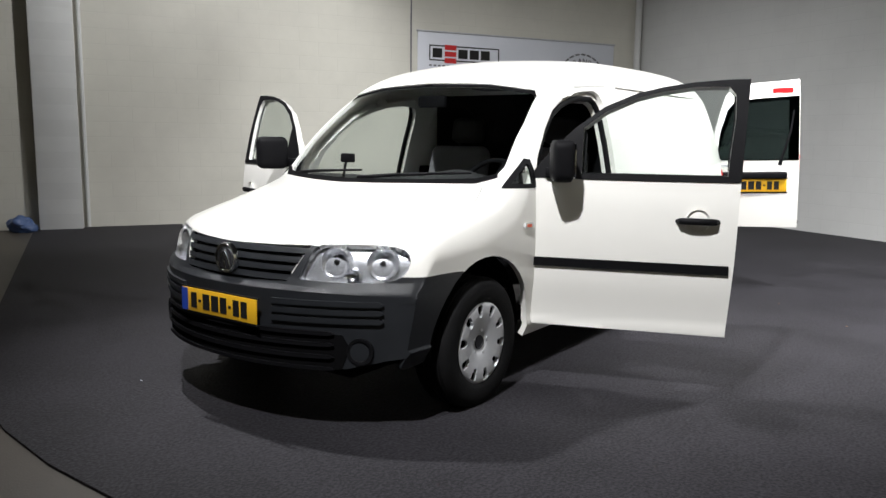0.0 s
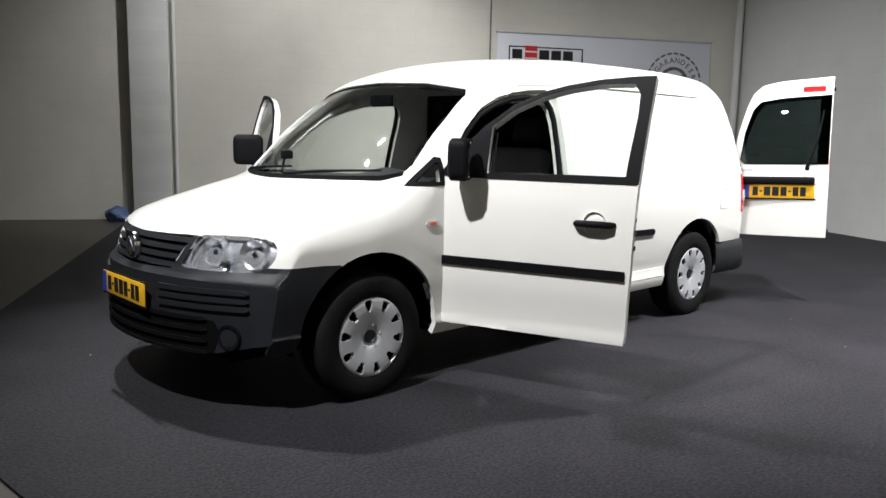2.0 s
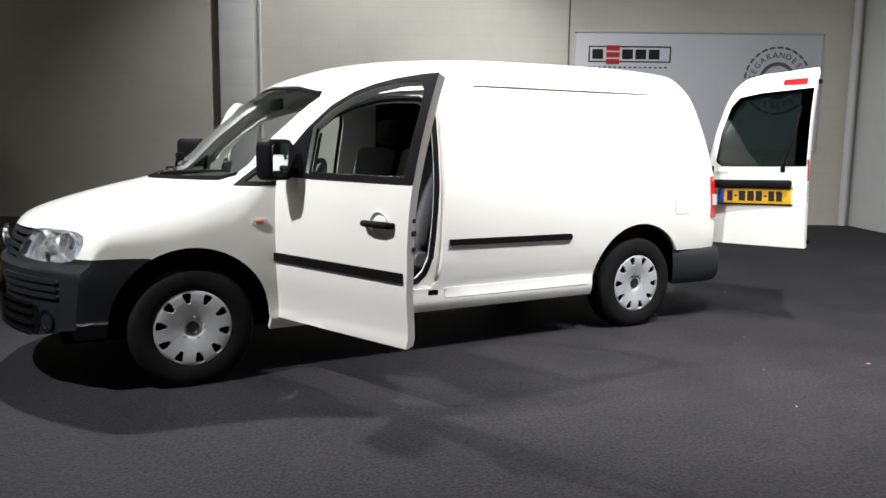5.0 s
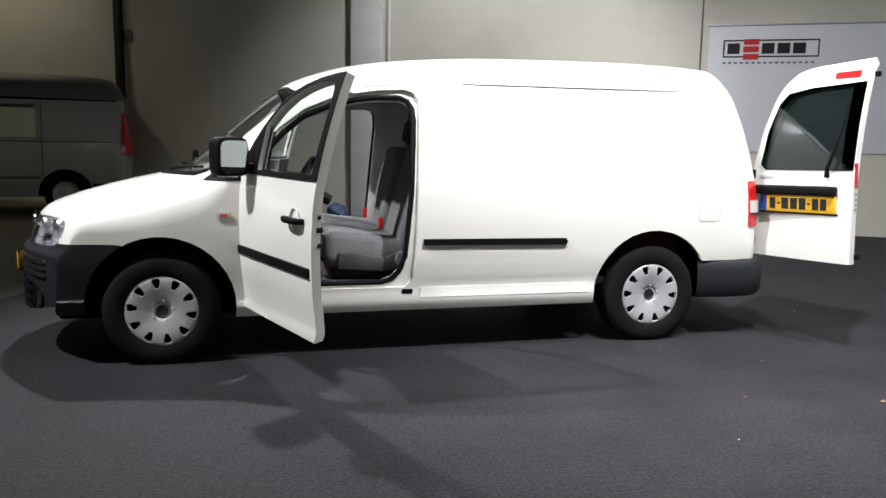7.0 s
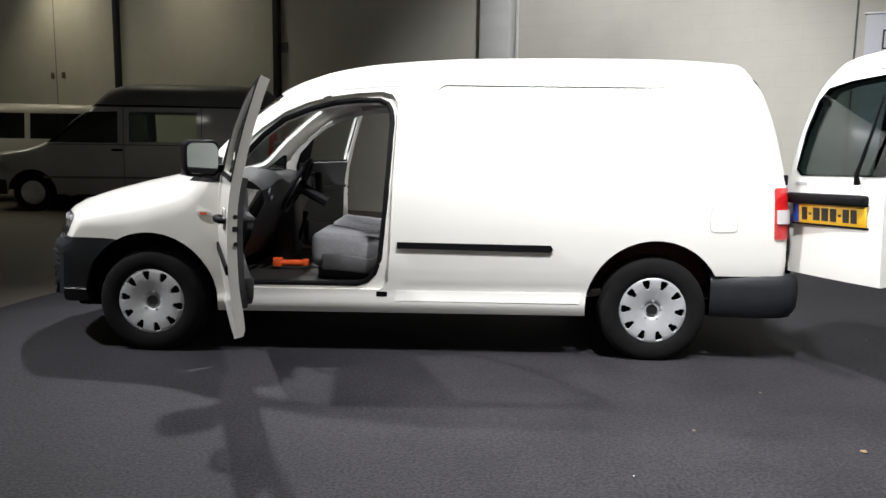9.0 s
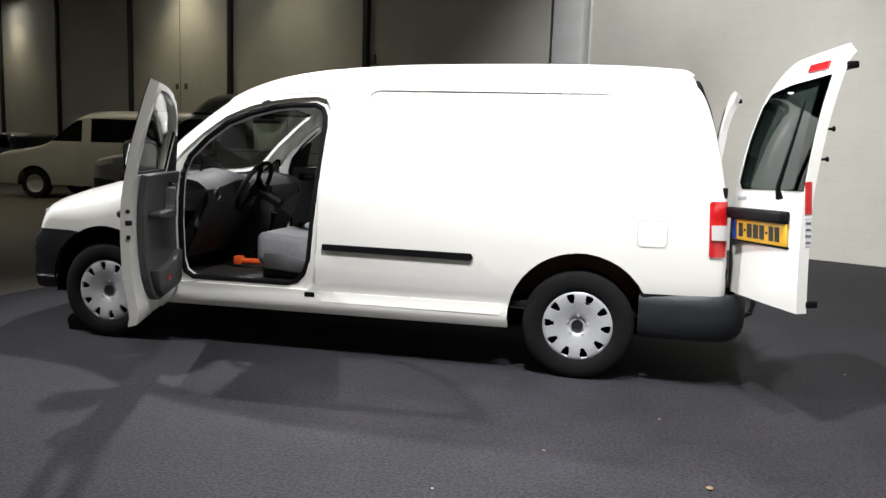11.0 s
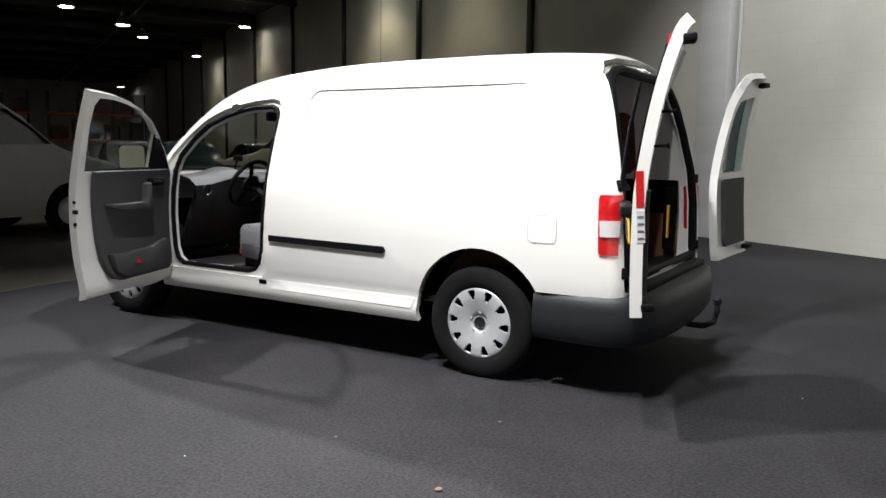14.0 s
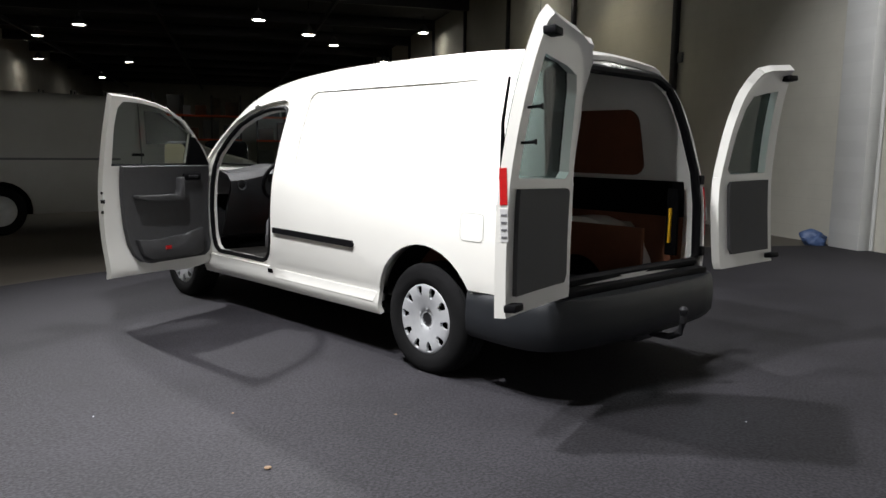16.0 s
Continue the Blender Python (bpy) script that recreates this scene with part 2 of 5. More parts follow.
def smooth_table(table):
    """A smooth monotone curve through a short table of pairs."""
    xs, ys = np.array([a for a, _ in table], float), np.array([b for _, b in table], float)
    h, d = np.diff(xs), np.diff(ys) / np.diff(xs)
    m = np.zeros(len(xs))
    m[0], m[-1] = d[0], d[-1]
    for i in range(1, len(xs) - 1):
        if d[i - 1] * d[i] > 0:
            w1, w2 = 2 * h[i] + h[i - 1], h[i] + 2 * h[i - 1]
            m[i] = (w1 + w2) / (w1 / d[i - 1] + w2 / d[i])

    def value(x):
        x = np.clip(x, xs[0], xs[-1])
        i = int(np.clip(np.searchsorted(xs, x) - 1, 0, len(h) - 1))
        t = (x - xs[i]) / h[i]
        return float((2 * t**3 - 3 * t**2 + 1) * ys[i] + (t**3 - 2 * t**2 + t) * h[i] * m[i] + (-2 * t**3 + 3 * t**2) * ys[i + 1] + (t**3 - t**2) * h[i] * m[i + 1])
    return value


def empty(name, label, category, group="", kind="", m=None):
    ob = tagged(new(name), label, category, group, kind)
    if m is not None:
        ob.matrix_world = m
    return ob


def structure(name, bm, mat, label, category):
    return tagged(part(name, bm, mat, None, label), category=category, kind="structure")


# ---------------------------------------------------------------- hall
def hall_matrix():
    return pose(0, 0, 0, 0, 0, HALL)


ground = bmesh.new()
bmesh.ops.create_grid(ground, x_segments=40, y_segments=40, size=80)
structure("floor", ground, CONCRETE, "brown worn concrete floor of a dim hall", "floor")

# the carpet: straight along one side, round at its corner
edge = [(8.27, 7.88), (-1.9, 7.88)] + [(-1.9, 7.88 - k * 0.6) for k in range(1, 11)]
for k in range(15):
    a = radians(180 + 90 * k / 14)
    edge.append((2.5 + 4.4 * math.cos(a), 1.3 + 4.6 * math.sin(a)))
edge += [(5.0, -3.3), (8.27, -3.3)]
structure("carpet", moved(prism(edge, 0.012, "z", 0.0), hall_matrix()), CARPET, "charcoal grey carpet with a rounded corner on the floor", "carpet")

back = box(-64, 8.6, WALL_V, WALL_V + 0.25, 0, CEIL)
structure("wall_back", moved(back, hall_matrix()), BEIGE, "painted concrete panel wall, off-white", "wall")
side = box(WALL_U, WALL_U + 0.25, -11, WALL_V, 0, CEIL)
structure("wall_side", moved(side, hall_matrix()), WALLPAINT, "white painted brick wall", "wall")
# unseen wall, set close behind the walk to bounce fill and brighten the mirrors
structure("wall_front", moved(box(-64, 8.6, -11.25, -11, 0, CEIL), hall_matrix()), BEIGE, "plain unseen wall behind the walk, set to bounce fill light", "wall")
structure("wall_far", moved(box(-64.25, -64, -11.25, WALL_V + 0.25, 0, CEIL), hall_matrix()), BEIGE, "plain far hall wall in the dark", "wall")
structure("ceiling", moved(box(-64.25, 8.6, -11.25, WALL_V + 0.25, CEIL, CEIL + 0.2), hall_matrix()), CEILING, "dark sheet metal hall roof", "ceiling")
pil = empty("wall_pillar", "white square concrete pillar on the back wall", "pillar", kind="structure")
part("pillar_face", moved(box(-1.83, -1.29, WALL_V - 0.20, WALL_V - 0.002, 0, CEIL, 0.01), hall_matrix()), WALLPAINT, pil)
JOINT = material("panel_gap", (0.40, 0.40, 0.38), 0.6, scale=20)

# ---------------------------------------------------------------- the van's skin
ZT = smooth_table([(-.82, .64), (-.815, .68), (-.797, .75), (-.765, .815), (-.72, .862), (-.6, .915), (-.3, 1.003), (-.02, 1.070), (.05, 1.095), (.385, 1.372), (.635, 1.575), (.755, 1.645), (.92, 1.706), (1.1, 1.753), (1.4, 1.798), (2.0, 1.836), (2.8, 1.845), (3.4, 1.835), (3.83, 1.815)])
ZB = smooth_table([(-.82, .30), (-.815, .265), (-.80, .24), (-.75, .235), (-.6, .245), (-.3, .265), (.4, .27), (3.3, .28), (3.83, .30)])
CROWN = smooth_table([(-.87, .01), (-.7, .035), (-.3, .075), (0, .07), (.35, .05), (.65, .065), (1.2, .062), (3.83, .062)])
CORNER = smooth_table([(-.82, .03), (-.76, .05), (-.6, .10), (0, .15), (.35, .10), (.65, .12), (1.0, .15), (1.5, .17), (3.83, .17)])
WIDTH = smooth_table([(.20, .80), (.26, .835), (.32, .862), (.345, .868), (.36, .858), (.42, .862), (.6, .884), (.8, .890), (.95, .884), (1.05, .872), (1.1, .862), (1.3, .815), (1.5, .755), (1.62, .712), (1.75, .66), (1.86, .60)])
BOW = smooth_table([(-.87, .36), (-.6, .33), (-.3, .25), (0, .20), (.65, .16), (1.0, .06), (1.35, 0), (3.83, 0)])
KW = smooth_table([(-.87, .93), (-.84, .96), (-.75, .975), (-.4, .985), (.2, 1.0), (3.2, 1.0), (3.55, .985), (3.83, .955)])
LEAN = smooth_table([(.2, 0), (.55, 0), (.8, .008), (1.05, .025), (1.33, .075), (1.6, .15), (1.75, .21), (1.86, .27)])
TAIL, ROUND = 3.79, 0.075


def step(x):
    x = min(1.0, max(0.0, x))
    return x * x * (3 - 2 * x)


def section(s):
    """Half a cross-section, from the sill up and over to the roof's middle, as (y, z) pairs with y positive."""
    into = max(0.0, s - (TAIL - ROUND))
    inset = ROUND - math.sqrt(max(0.0, ROUND**2 - into**2))
    zt, zb, crown, r, k = ZT(s) - inset, ZB(s), CROWN(s), CORNER(s), KW(s)
    zc = zt - crown - r
    pts = []
    n1, n2, n3 = 36, 10, 14
    for i in range(n1):
        z = zb + (zc - zb) * i / n1
        pts.append((WIDTH(z) * k - inset, z))
    y0, hw = WIDTH(zc) * k - inset, WIDTH(zc) * k
    slope = (WIDTH(zc) - WIDTH(zc - 0.02)) * k / 0.02
    ye = y0 - r * 1.0 + slope * r
    def top(y):
        return zt - crown * (y / hw) ** 2
    ze = top(ye)
    p0, p3 = Vector((y0, zc)), Vector((ye, ze))
    p1 = p0 + Vector((slope, 1.0)).normalized() * r * 0.58
    p2 = p3 + Vector((1.0, -2 * crown * ye / hw**2)).normalized() * r * 0.5
    for i in range(n2):
        t = i / n2
        p = p0 * (1 - t) ** 3 + p1 * 3 * t * (1 - t) ** 2 + p2 * 3 * t * t * (1 - t) + p3 * t**3
        pts.append((p.x, p.y))
    for i in range(n3 + 1):
        y = ye * (1 - i / n3)
        pts.append((y, top(y)))
    return pts


def warp(s, y, z):
    """Bows the nose and windscreen, leans the tail, and presses the panel into the side."""
    x = s + BOW(s) * (abs(y) / .88) ** 2.2
    x -= 0.035 * step((.665 - z) / .03) * step((-.25 - s) / .35)
    z += 0.07 * step((abs(y) - .55) / .3) * step((-.42 - s) / .2) * step((.45 - z) / .2)
    tail = step((s - 3.0) / (TAIL - 3.0))
    x += tail * (0.045 * (1 - (y / .85) ** 2) - LEAN(z))
    if y > .5:
        inside = step((x - 1.48) / .03) * step((2.70 - x) / .06) * step((z - .40) / .02) * step((.46 - z) / .05)
        y -= 0.006 * inside
    return Vector((x, -y, z))


def skin():
    """The left half of the van's outside."""
    stations = [-.82, -.818, -.813, -.805, -.79, -.77, -.745, -.72] + list(np.arange(-.69, 3.71, .035)) + [TAIL - ROUND * (1 - math.sin(radians(a))) for a in range(0, 91, 15)]
    rows = []
    first = section(stations[0])
    for f in np.linspace(0, 1, 13)[:-1]:
        rows.append([warp(stations[0], y * f, z) for y, z in first])
    for s in stations:
        rows.append([warp(s, y, z) for y, z in section(s)])
    last = section(stations[-1])
    for f in np.linspace(1, 0, 25)[1:]:
        rows.append([warp(stations[-1], y * f, z) for y, z in last])
    bm = grid(rows)
    bmesh.ops.remove_doubles(bm, verts=bm.verts[:], dist=2e-4)
    bmesh.ops.dissolve_degenerate(bm, edges=bm.edges[:], dist=1e-4)
    bm.normal_update()
    tests = [f for f in bm.faces if f.calc_center_median().y < -.8]
    if sum(f.normal.y for f in tests) > 0:
        bmesh.ops.reverse_faces(bm, faces=bm.faces[:])
    return bm


def inside_outline(a, b, outline):
    got, n = False, len(outline)
    for i in range(n):
        (a0, b0), (a1, b1) = outline[i], outline[(i + 1) % n]
        if (b0 > b) != (b1 > b) and a < (a1 - a0) * (b - b0) / (b1 - b0) + a0:
            got = not got
    return got


def cut(bm, outline, axes, keep):
    """Cuts an outline, seen along one axis, into a skin and returns the faces inside it."""
    i, j = axes
    lo = (min(p[0] for p in outline) - .01, min(p[1] for p in outline) - .01)
    hi = (max(p[0] for p in outline) + .01, max(p[1] for p in outline) + .01)

    def near():
        out = []
        for f in bm.faces:
            c = f.calc_center_median()
            if not keep(c):
                continue
            a, b = [v.co[i] for v in f.verts], [v.co[j] for v in f.verts]
            if max(a) > lo[0] and min(a) < hi[0] and max(b) > lo[1] and min(b) < hi[1]:
                out.append(f)
        return out

    for k in range(len(outline)):
        p, q = outline[k], outline[(k + 1) % len(outline)]
        d = (q[0] - p[0], q[1] - p[1])
        co, no = [0, 0, 0], [0, 0, 0]
        co[i], co[j] = p
        no[i], no[j] = -d[1], d[0]
        faces = near()
        a0, a1, b0, b1 = min(p[0], q[0]) - .05, max(p[0], q[0]) + .05, min(p[1], q[1]) - .05, max(p[1], q[1]) + .05
        faces = [f for f in faces if max(v.co[i] for v in f.verts) > a0 and min(v.co[i] for v in f.verts) < a1 and max(v.co[j] for v in f.verts) > b0 and min(v.co[j] for v in f.verts) < b1]
        geom = set(faces)
        for f in faces:
            geom.update(f.edges), geom.update(f.verts)
        bmesh.ops.bisect_plane(bm, geom=list(geom), dist=1e-5, plane_co=co, plane_no=no)
    out = []
    for f in near():
        c = f.calc_center_median()
        if inside_outline(c[i], c[j], outline):
            out.append(f)
    return out


def taken(bm, faces):
    """Moves faces out of a skin into a bmesh of their own."""
    fresh, seen = bmesh.new(), {}
    for f in faces:
        for v in f.verts:
            if v not in seen:
                seen[v] = fresh.verts.new(v.co)
        fresh.faces.new([seen[v] for v in f.verts])
    bmesh.ops.delete(bm, geom=faces, context="FACES")
    fresh.normal_update()
    return fresh


def thick(bm, depth):
    """Gives a skin thickness inwards."""
    bm.normal_update()
    outer = bm.verts[:]
    inner = {v: bm.verts.new(v.co - v.normal * depth) for v in outer}
    rims = [(e.verts[0], e.verts[1]) if e.link_loops[0].vert == e.verts[0] else (e.verts[1], e.verts[0]) for e in bm.edges if len(e.link_faces) == 1]
    for f in bm.faces[:]:
        bm.faces.new([inner[v] for v in reversed(f.verts)])
    for a, b in rims:
        bm.faces.new((b, a, inner[a], inner[b]))
    bm.normal_update()
    return bm


def tray(bm, depth):
    """The inside of a shallow dish under a skin: floor and walls, open on the outside."""
    bm.normal_update()
    inner = {v: bm.verts.new(v.co - v.normal * depth) for v in bm.verts[:]}
    rims = [(e.verts[0], e.verts[1]) for e in bm.edges if len(e.link_faces) == 1]
    lids = bm.faces[:]
    for f in lids:
        bm.faces.new([inner[v] for v in f.verts])
    for a, b in rims:
        bm.faces.new((b, a, inner[a], inner[b]))
    bmesh.ops.delete(bm, geom=lids, context="FACES_ONLY")
    return bm


def pushed(bm, d):
    """Moves a skin along its normals."""
    bm.normal_update()
    at = [(v, v.co + v.normal * d) for v in bm.verts]
    for v, p in at:
        v.co = p
    return bm


def mirrored(bm):
    twin = bm.copy()
    for v in twin.verts:
        v.co.y = -v.co.y
    bmesh.ops.reverse_faces(twin, faces=twin.faces[:])
    return twin


def both(bm):
    """A half and its mirror image in one."""
    join(bm, mirrored(bm))
    bmesh.ops.remove_doubles(bm, verts=[v for v in bm.verts if abs(v.co.y) < 1e-4], dist=3e-4)
    return bm


SIDE, FRONT = (0, 2), (1, 2)


def arc_outline(cx, cz, r, low, n=22):
    pts = [(cx + r * math.cos(radians(a)), cz + r * math.sin(radians(a))) for a in np.linspace(-10, 190, n)]
    return [(pts[0][0] + .01, low)] + pts + [(pts[-1][0] - .01, low)]


DOOR = [(.452, .335), (1.424, .335), (1.428, .40), (1.445, .7), (1.455, 1.05), (1.472, 1.40), (1.482, 1.588), (1.38, 1.586), (1.22, 1.574), (1.08, 1.552), (.95, 1.52), (.8, 1.455), (.66, 1.35), (.53, 1.22), (.462, 1.135), (.452, 1.05)]
BODYHOLE = [(.452, .415), (1.38, .415), (1.428, .47), (1.445, .7), (1.455, 1.05), (1.472, 1.40), (1.476, 1.52), (1.44, 1.57), (1.38, 1.586), (1.22, 1.574), (1.08, 1.552), (.95, 1.52), (.8, 1.455), (.66, 1.35), (.53, 1.22), (.462, 1.135), (.452, 1.05)]
DOORHOLE = [(.60, .445), (1.24, .445), (1.30, .465), (1.345, .51), (1.38, .60), (1.41, .9), (1.425, 1.1), (1.442, 1.40), (1.435, 1.47), (1.41, 1.515), (1.36, 1.535), (1.22, 1.532), (1.1, 1.517), (.95, 1.478), (.8, 1.415), (.68, 1.32), (.57, 1.20), (.535, 1.10), (.53, .8), (.535, .55), (.55, .48)]
DOORGLASS = [(.70, 1.118), (1.395, 1.118), (1.40, 1.2), (1.420, 1.40), (1.418, 1.51), (1.385, 1.553), (1.22, 1.552), (1.08, 1.531), (.95, 1.497), (.81, 1.434), (.70, 1.350)]
DOORFRAME = [(.44, 1.095), (1.7, 1.095), (1.7, 1.7), (.44, 1.7)]
PANEL = rounded(1.70, 3.44, 1.10, 1.632, .07, 5)
QUARTER = [(.235, 1.045), (.445, 1.045), (.448, 1.185), (.42, 1.19)]
QUARTERGLASS = [(.29, 1.065), (.425, 1.065), (.428, 1.158), (.415, 1.162)]
SCREEN = [(.01, 1.072), (-.40, 1.078), (-.66, 1.088), (-.745, 1.112), (-.757, 1.15), (-.725, 1.38), (-.69, 1.525), (-.662, 1.560), (-.4, 1.598), (.01, 1.613)]
LAMP = [(-.395, .684), (-.405, .679), (-.60, .674), (-.72, .678), (-.765, .688), (-.79, .706), (-.803, .735), (-.804, .765), (-.793, .792), (-.77, .812), (-.73, .825), (-.66, .831), (-.55, .831), (-.46, .827), (-.442, .820), (-.43, .805)]
GRILLE = [(.01, .658), (-.34, .668), (-.40, .79), (-.41, .822), (.01, .812)]
CHEEK = [(-.34, .655), (-.40, .655), (-.395, .684), (-.43, .805), (-.442, .820), (-.41, .822), (-.40, .79)]
REARLAMP = [(3.695, .755), (3.77, .755), (3.77, 1.055), (3.682, 1.055), (3.674, 1.04), (3.686, .77)]
REARHOLE = [(.01, .60), (-.70, .60), (-.735, .64), (-.745, .95), (-.725, 1.15), (-.675, 1.40), (-.63, 1.56), (-.58, 1.655), (-.48, 1.70), (-.4, 1.71), (.01, 1.725)]
REARDOOR = [(.01, .555), (-.76, .555), (-.775, .60), (-.785, .95), (-.765, 1.15), (-.722, 1.38), (-.672, 1.57), (-.632, 1.68), (-.56, 1.745), (-.42, 1.772), (.01, 1.797)]
REARGLASS = [(-.095, 1.135), (-.655, 1.135), (-.69, 1.165), (-.645, 1.36), (-.585, 1.53), (-.53, 1.60), (-.40, 1.625), (-.095, 1.64)]

van = empty("delivery_van", "white long panel van with dark bumpers, front and rear doors open", "van")
whole = skin()
master = whole.copy()
left = lambda c: c.y < -.45
spare = whole.copy()

# openings and panels of the left half
screen = taken(whole, cut(whole, SCREEN, FRONT, lambda c: c.x < 1.15 and c.z > 1.0))
door_skin = taken(spare, cut(spare, DOOR, SIDE, left))
spare.free()
rim_skin = taken(whole, cut(whole, BODYHOLE, SIDE, left))
panel = taken(whole, cut(whole, PANEL, SIDE, left))
quarter = taken(whole, cut(whole, QUARTER, SIDE, left))
for cx, r in ((0.0, .405), (3.006, .405)):
    bmesh.ops.delete(whole, geom=cut(whole, arc_outline(cx, .335, r, .1), SIDE, lambda c: c.y < -.3), context="FACES")
lamp = taken(whole, cut(whole, LAMP, FRONT, lambda c: c.x < -.3))
cheek = taken(whole, cut(whole, CHEEK, FRONT, lambda c: c.x < -.3))
grille = taken(whole, cut(whole, GRILLE, FRONT, lambda c: c.x < -.3))
bumper = taken(whole, cut(whole, [(-1.0, .1), (-.1, .1), (-.1, .60), (-.2, .695), (-.27, .70), (-.36, .702), (-1.0, .702)], SIDE, lambda c: c.x < -.1))
rear_all = taken(whole, cut(whole, REARDOOR, FRONT, lambda c: c.x > 3.3))
rear_lamp = taken(whole, cut(whole, REARLAMP, SIDE, lambda c: c.y < -.76))
bmesh.ops.delete(whole, geom=cut(whole, [(3.3, .1), (4.2, .1), (4.2, .535), (3.3, .535)], SIDE, lambda c: True), context="FACES")
bonnet_line = taken(whole, cut(whole, [(.01, .813), (-.40, .826), (-.44, .830), (-.6, .838), (-.70, .845), (-.765, .90), (-.765, .99), (-.72, 1.05), (.01, 1.055)], FRONT, lambda c: c.x < .3 and c.z > .80))

part("body_shell", thick(both(whole), .03), PAINT, van, "white painted steel body, lightly scratched")
for v in panel.verts:
    depth = .013 * (.35 + .65 * step((v.co.z - 1.10) / .35)) * (1 - .75 * step((v.co.x - 2.9) / .5))
    v.co.y += depth
part("side_panel", mirrored(thick(panel.copy(), .02)), PAINT, van, "pressed white side panel")
part("side_panel", thick(panel, .02), PAINT, van, "pressed white side panel")
part("grille_cheek", mirrored(thick(cheek.copy(), .02)), PLASTIC, van)
part("grille_cheek", thick(cheek, .02), PLASTIC, van)
bmesh.ops.scale(bonnet_line, vec=(1, .994, 1), verts=[v for v in bonnet_line.verts])
part("bonnet", thick(both(bonnet_line), .015), PAINT, van, "white rounded bonnet")
ws = part("windscreen", thick(both(pushed(screen, -.008)), .004), GLASS, van, "clear curved windscreen glass")
ws.visible_shadow = False
part("front_bumper", thick(both(bumper), .02), PLASTIC, van, "dark grey ribbed plastic bumper")
part("grille_backing", thick(both(pushed(grille, -.035)), .01), BLACK, van, "dark grille recess")


def overlay(outline, axes, keep, out, depth, twin=False):
    """A piece that lies on the van's skin, raised by out."""
    bm = master.copy()
    got = taken(bm, cut(bm, outline, axes, keep))
    bm.free()
    got = thick(pushed(got, out), depth)
    if twin:
        moved(got, Matrix.Diagonal((1, -1, 1, 1)))
        bmesh.ops.reverse_faces(got, faces=got.faces[:])
    return got


def sides(name, outline, axes, keep, out, depth, mat, parent, label=""):
    part(name, overlay(outline, axes, keep, out, depth), mat, parent, label)
    part(name, overlay(outline, axes, keep, out, depth, True), mat, parent, label)


def skin_point(a, b, axes, keep):
    """The nearest corner of the skin to a place seen along one axis."""
    i, j = axes
    return min((v.co for v in master.verts if keep(v.co)), key=lambda c: (c[i] - a) ** 2 + (c[j] - b) ** 2).copy()


nose = lambda c: c.x < -.3
flank = lambda c: c.y < -.45


def at_hinge(x, y, angle, axis=(0, 0, 1)):
    foot = Vector((x, y, .55))
    return Matrix.Translation(foot) @ Matrix.Rotation(radians(angle), 4, Vector(axis).normalized()) @ Matrix.Translation(-foot)


# door surround and seal
hole = cut(rim_skin, DOORHOLE, SIDE, flank)
bmesh.ops.delete(rim_skin, geom=hole, context="FACES")
rim = thick(pushed(rim_skin, -.028), .05)
part("door_surround", mirrored(rim), PAINT, van)
part("door_surround", rim, PAINT, van)


def seal(sign):
    path = []
    n = len(DOORHOLE)
    for k in range(n):
        (a0, b0), (a1, b1) = DOORHOLE[k], DOORHOLE[(k + 1) % n]
        for t in (0, .5):
            x, z = a0 + (a1 - a0) * t, b0 + (b1 - b0) * t
            path.append((x, sign * (WIDTH(z) - .035), z))
    return tube(path, .017, 8, True)


part("door_seal", seal(-1), BLACK, van, "black rubber door seal")
part("door_seal", seal(1), BLACK, van, "black rubber door seal")

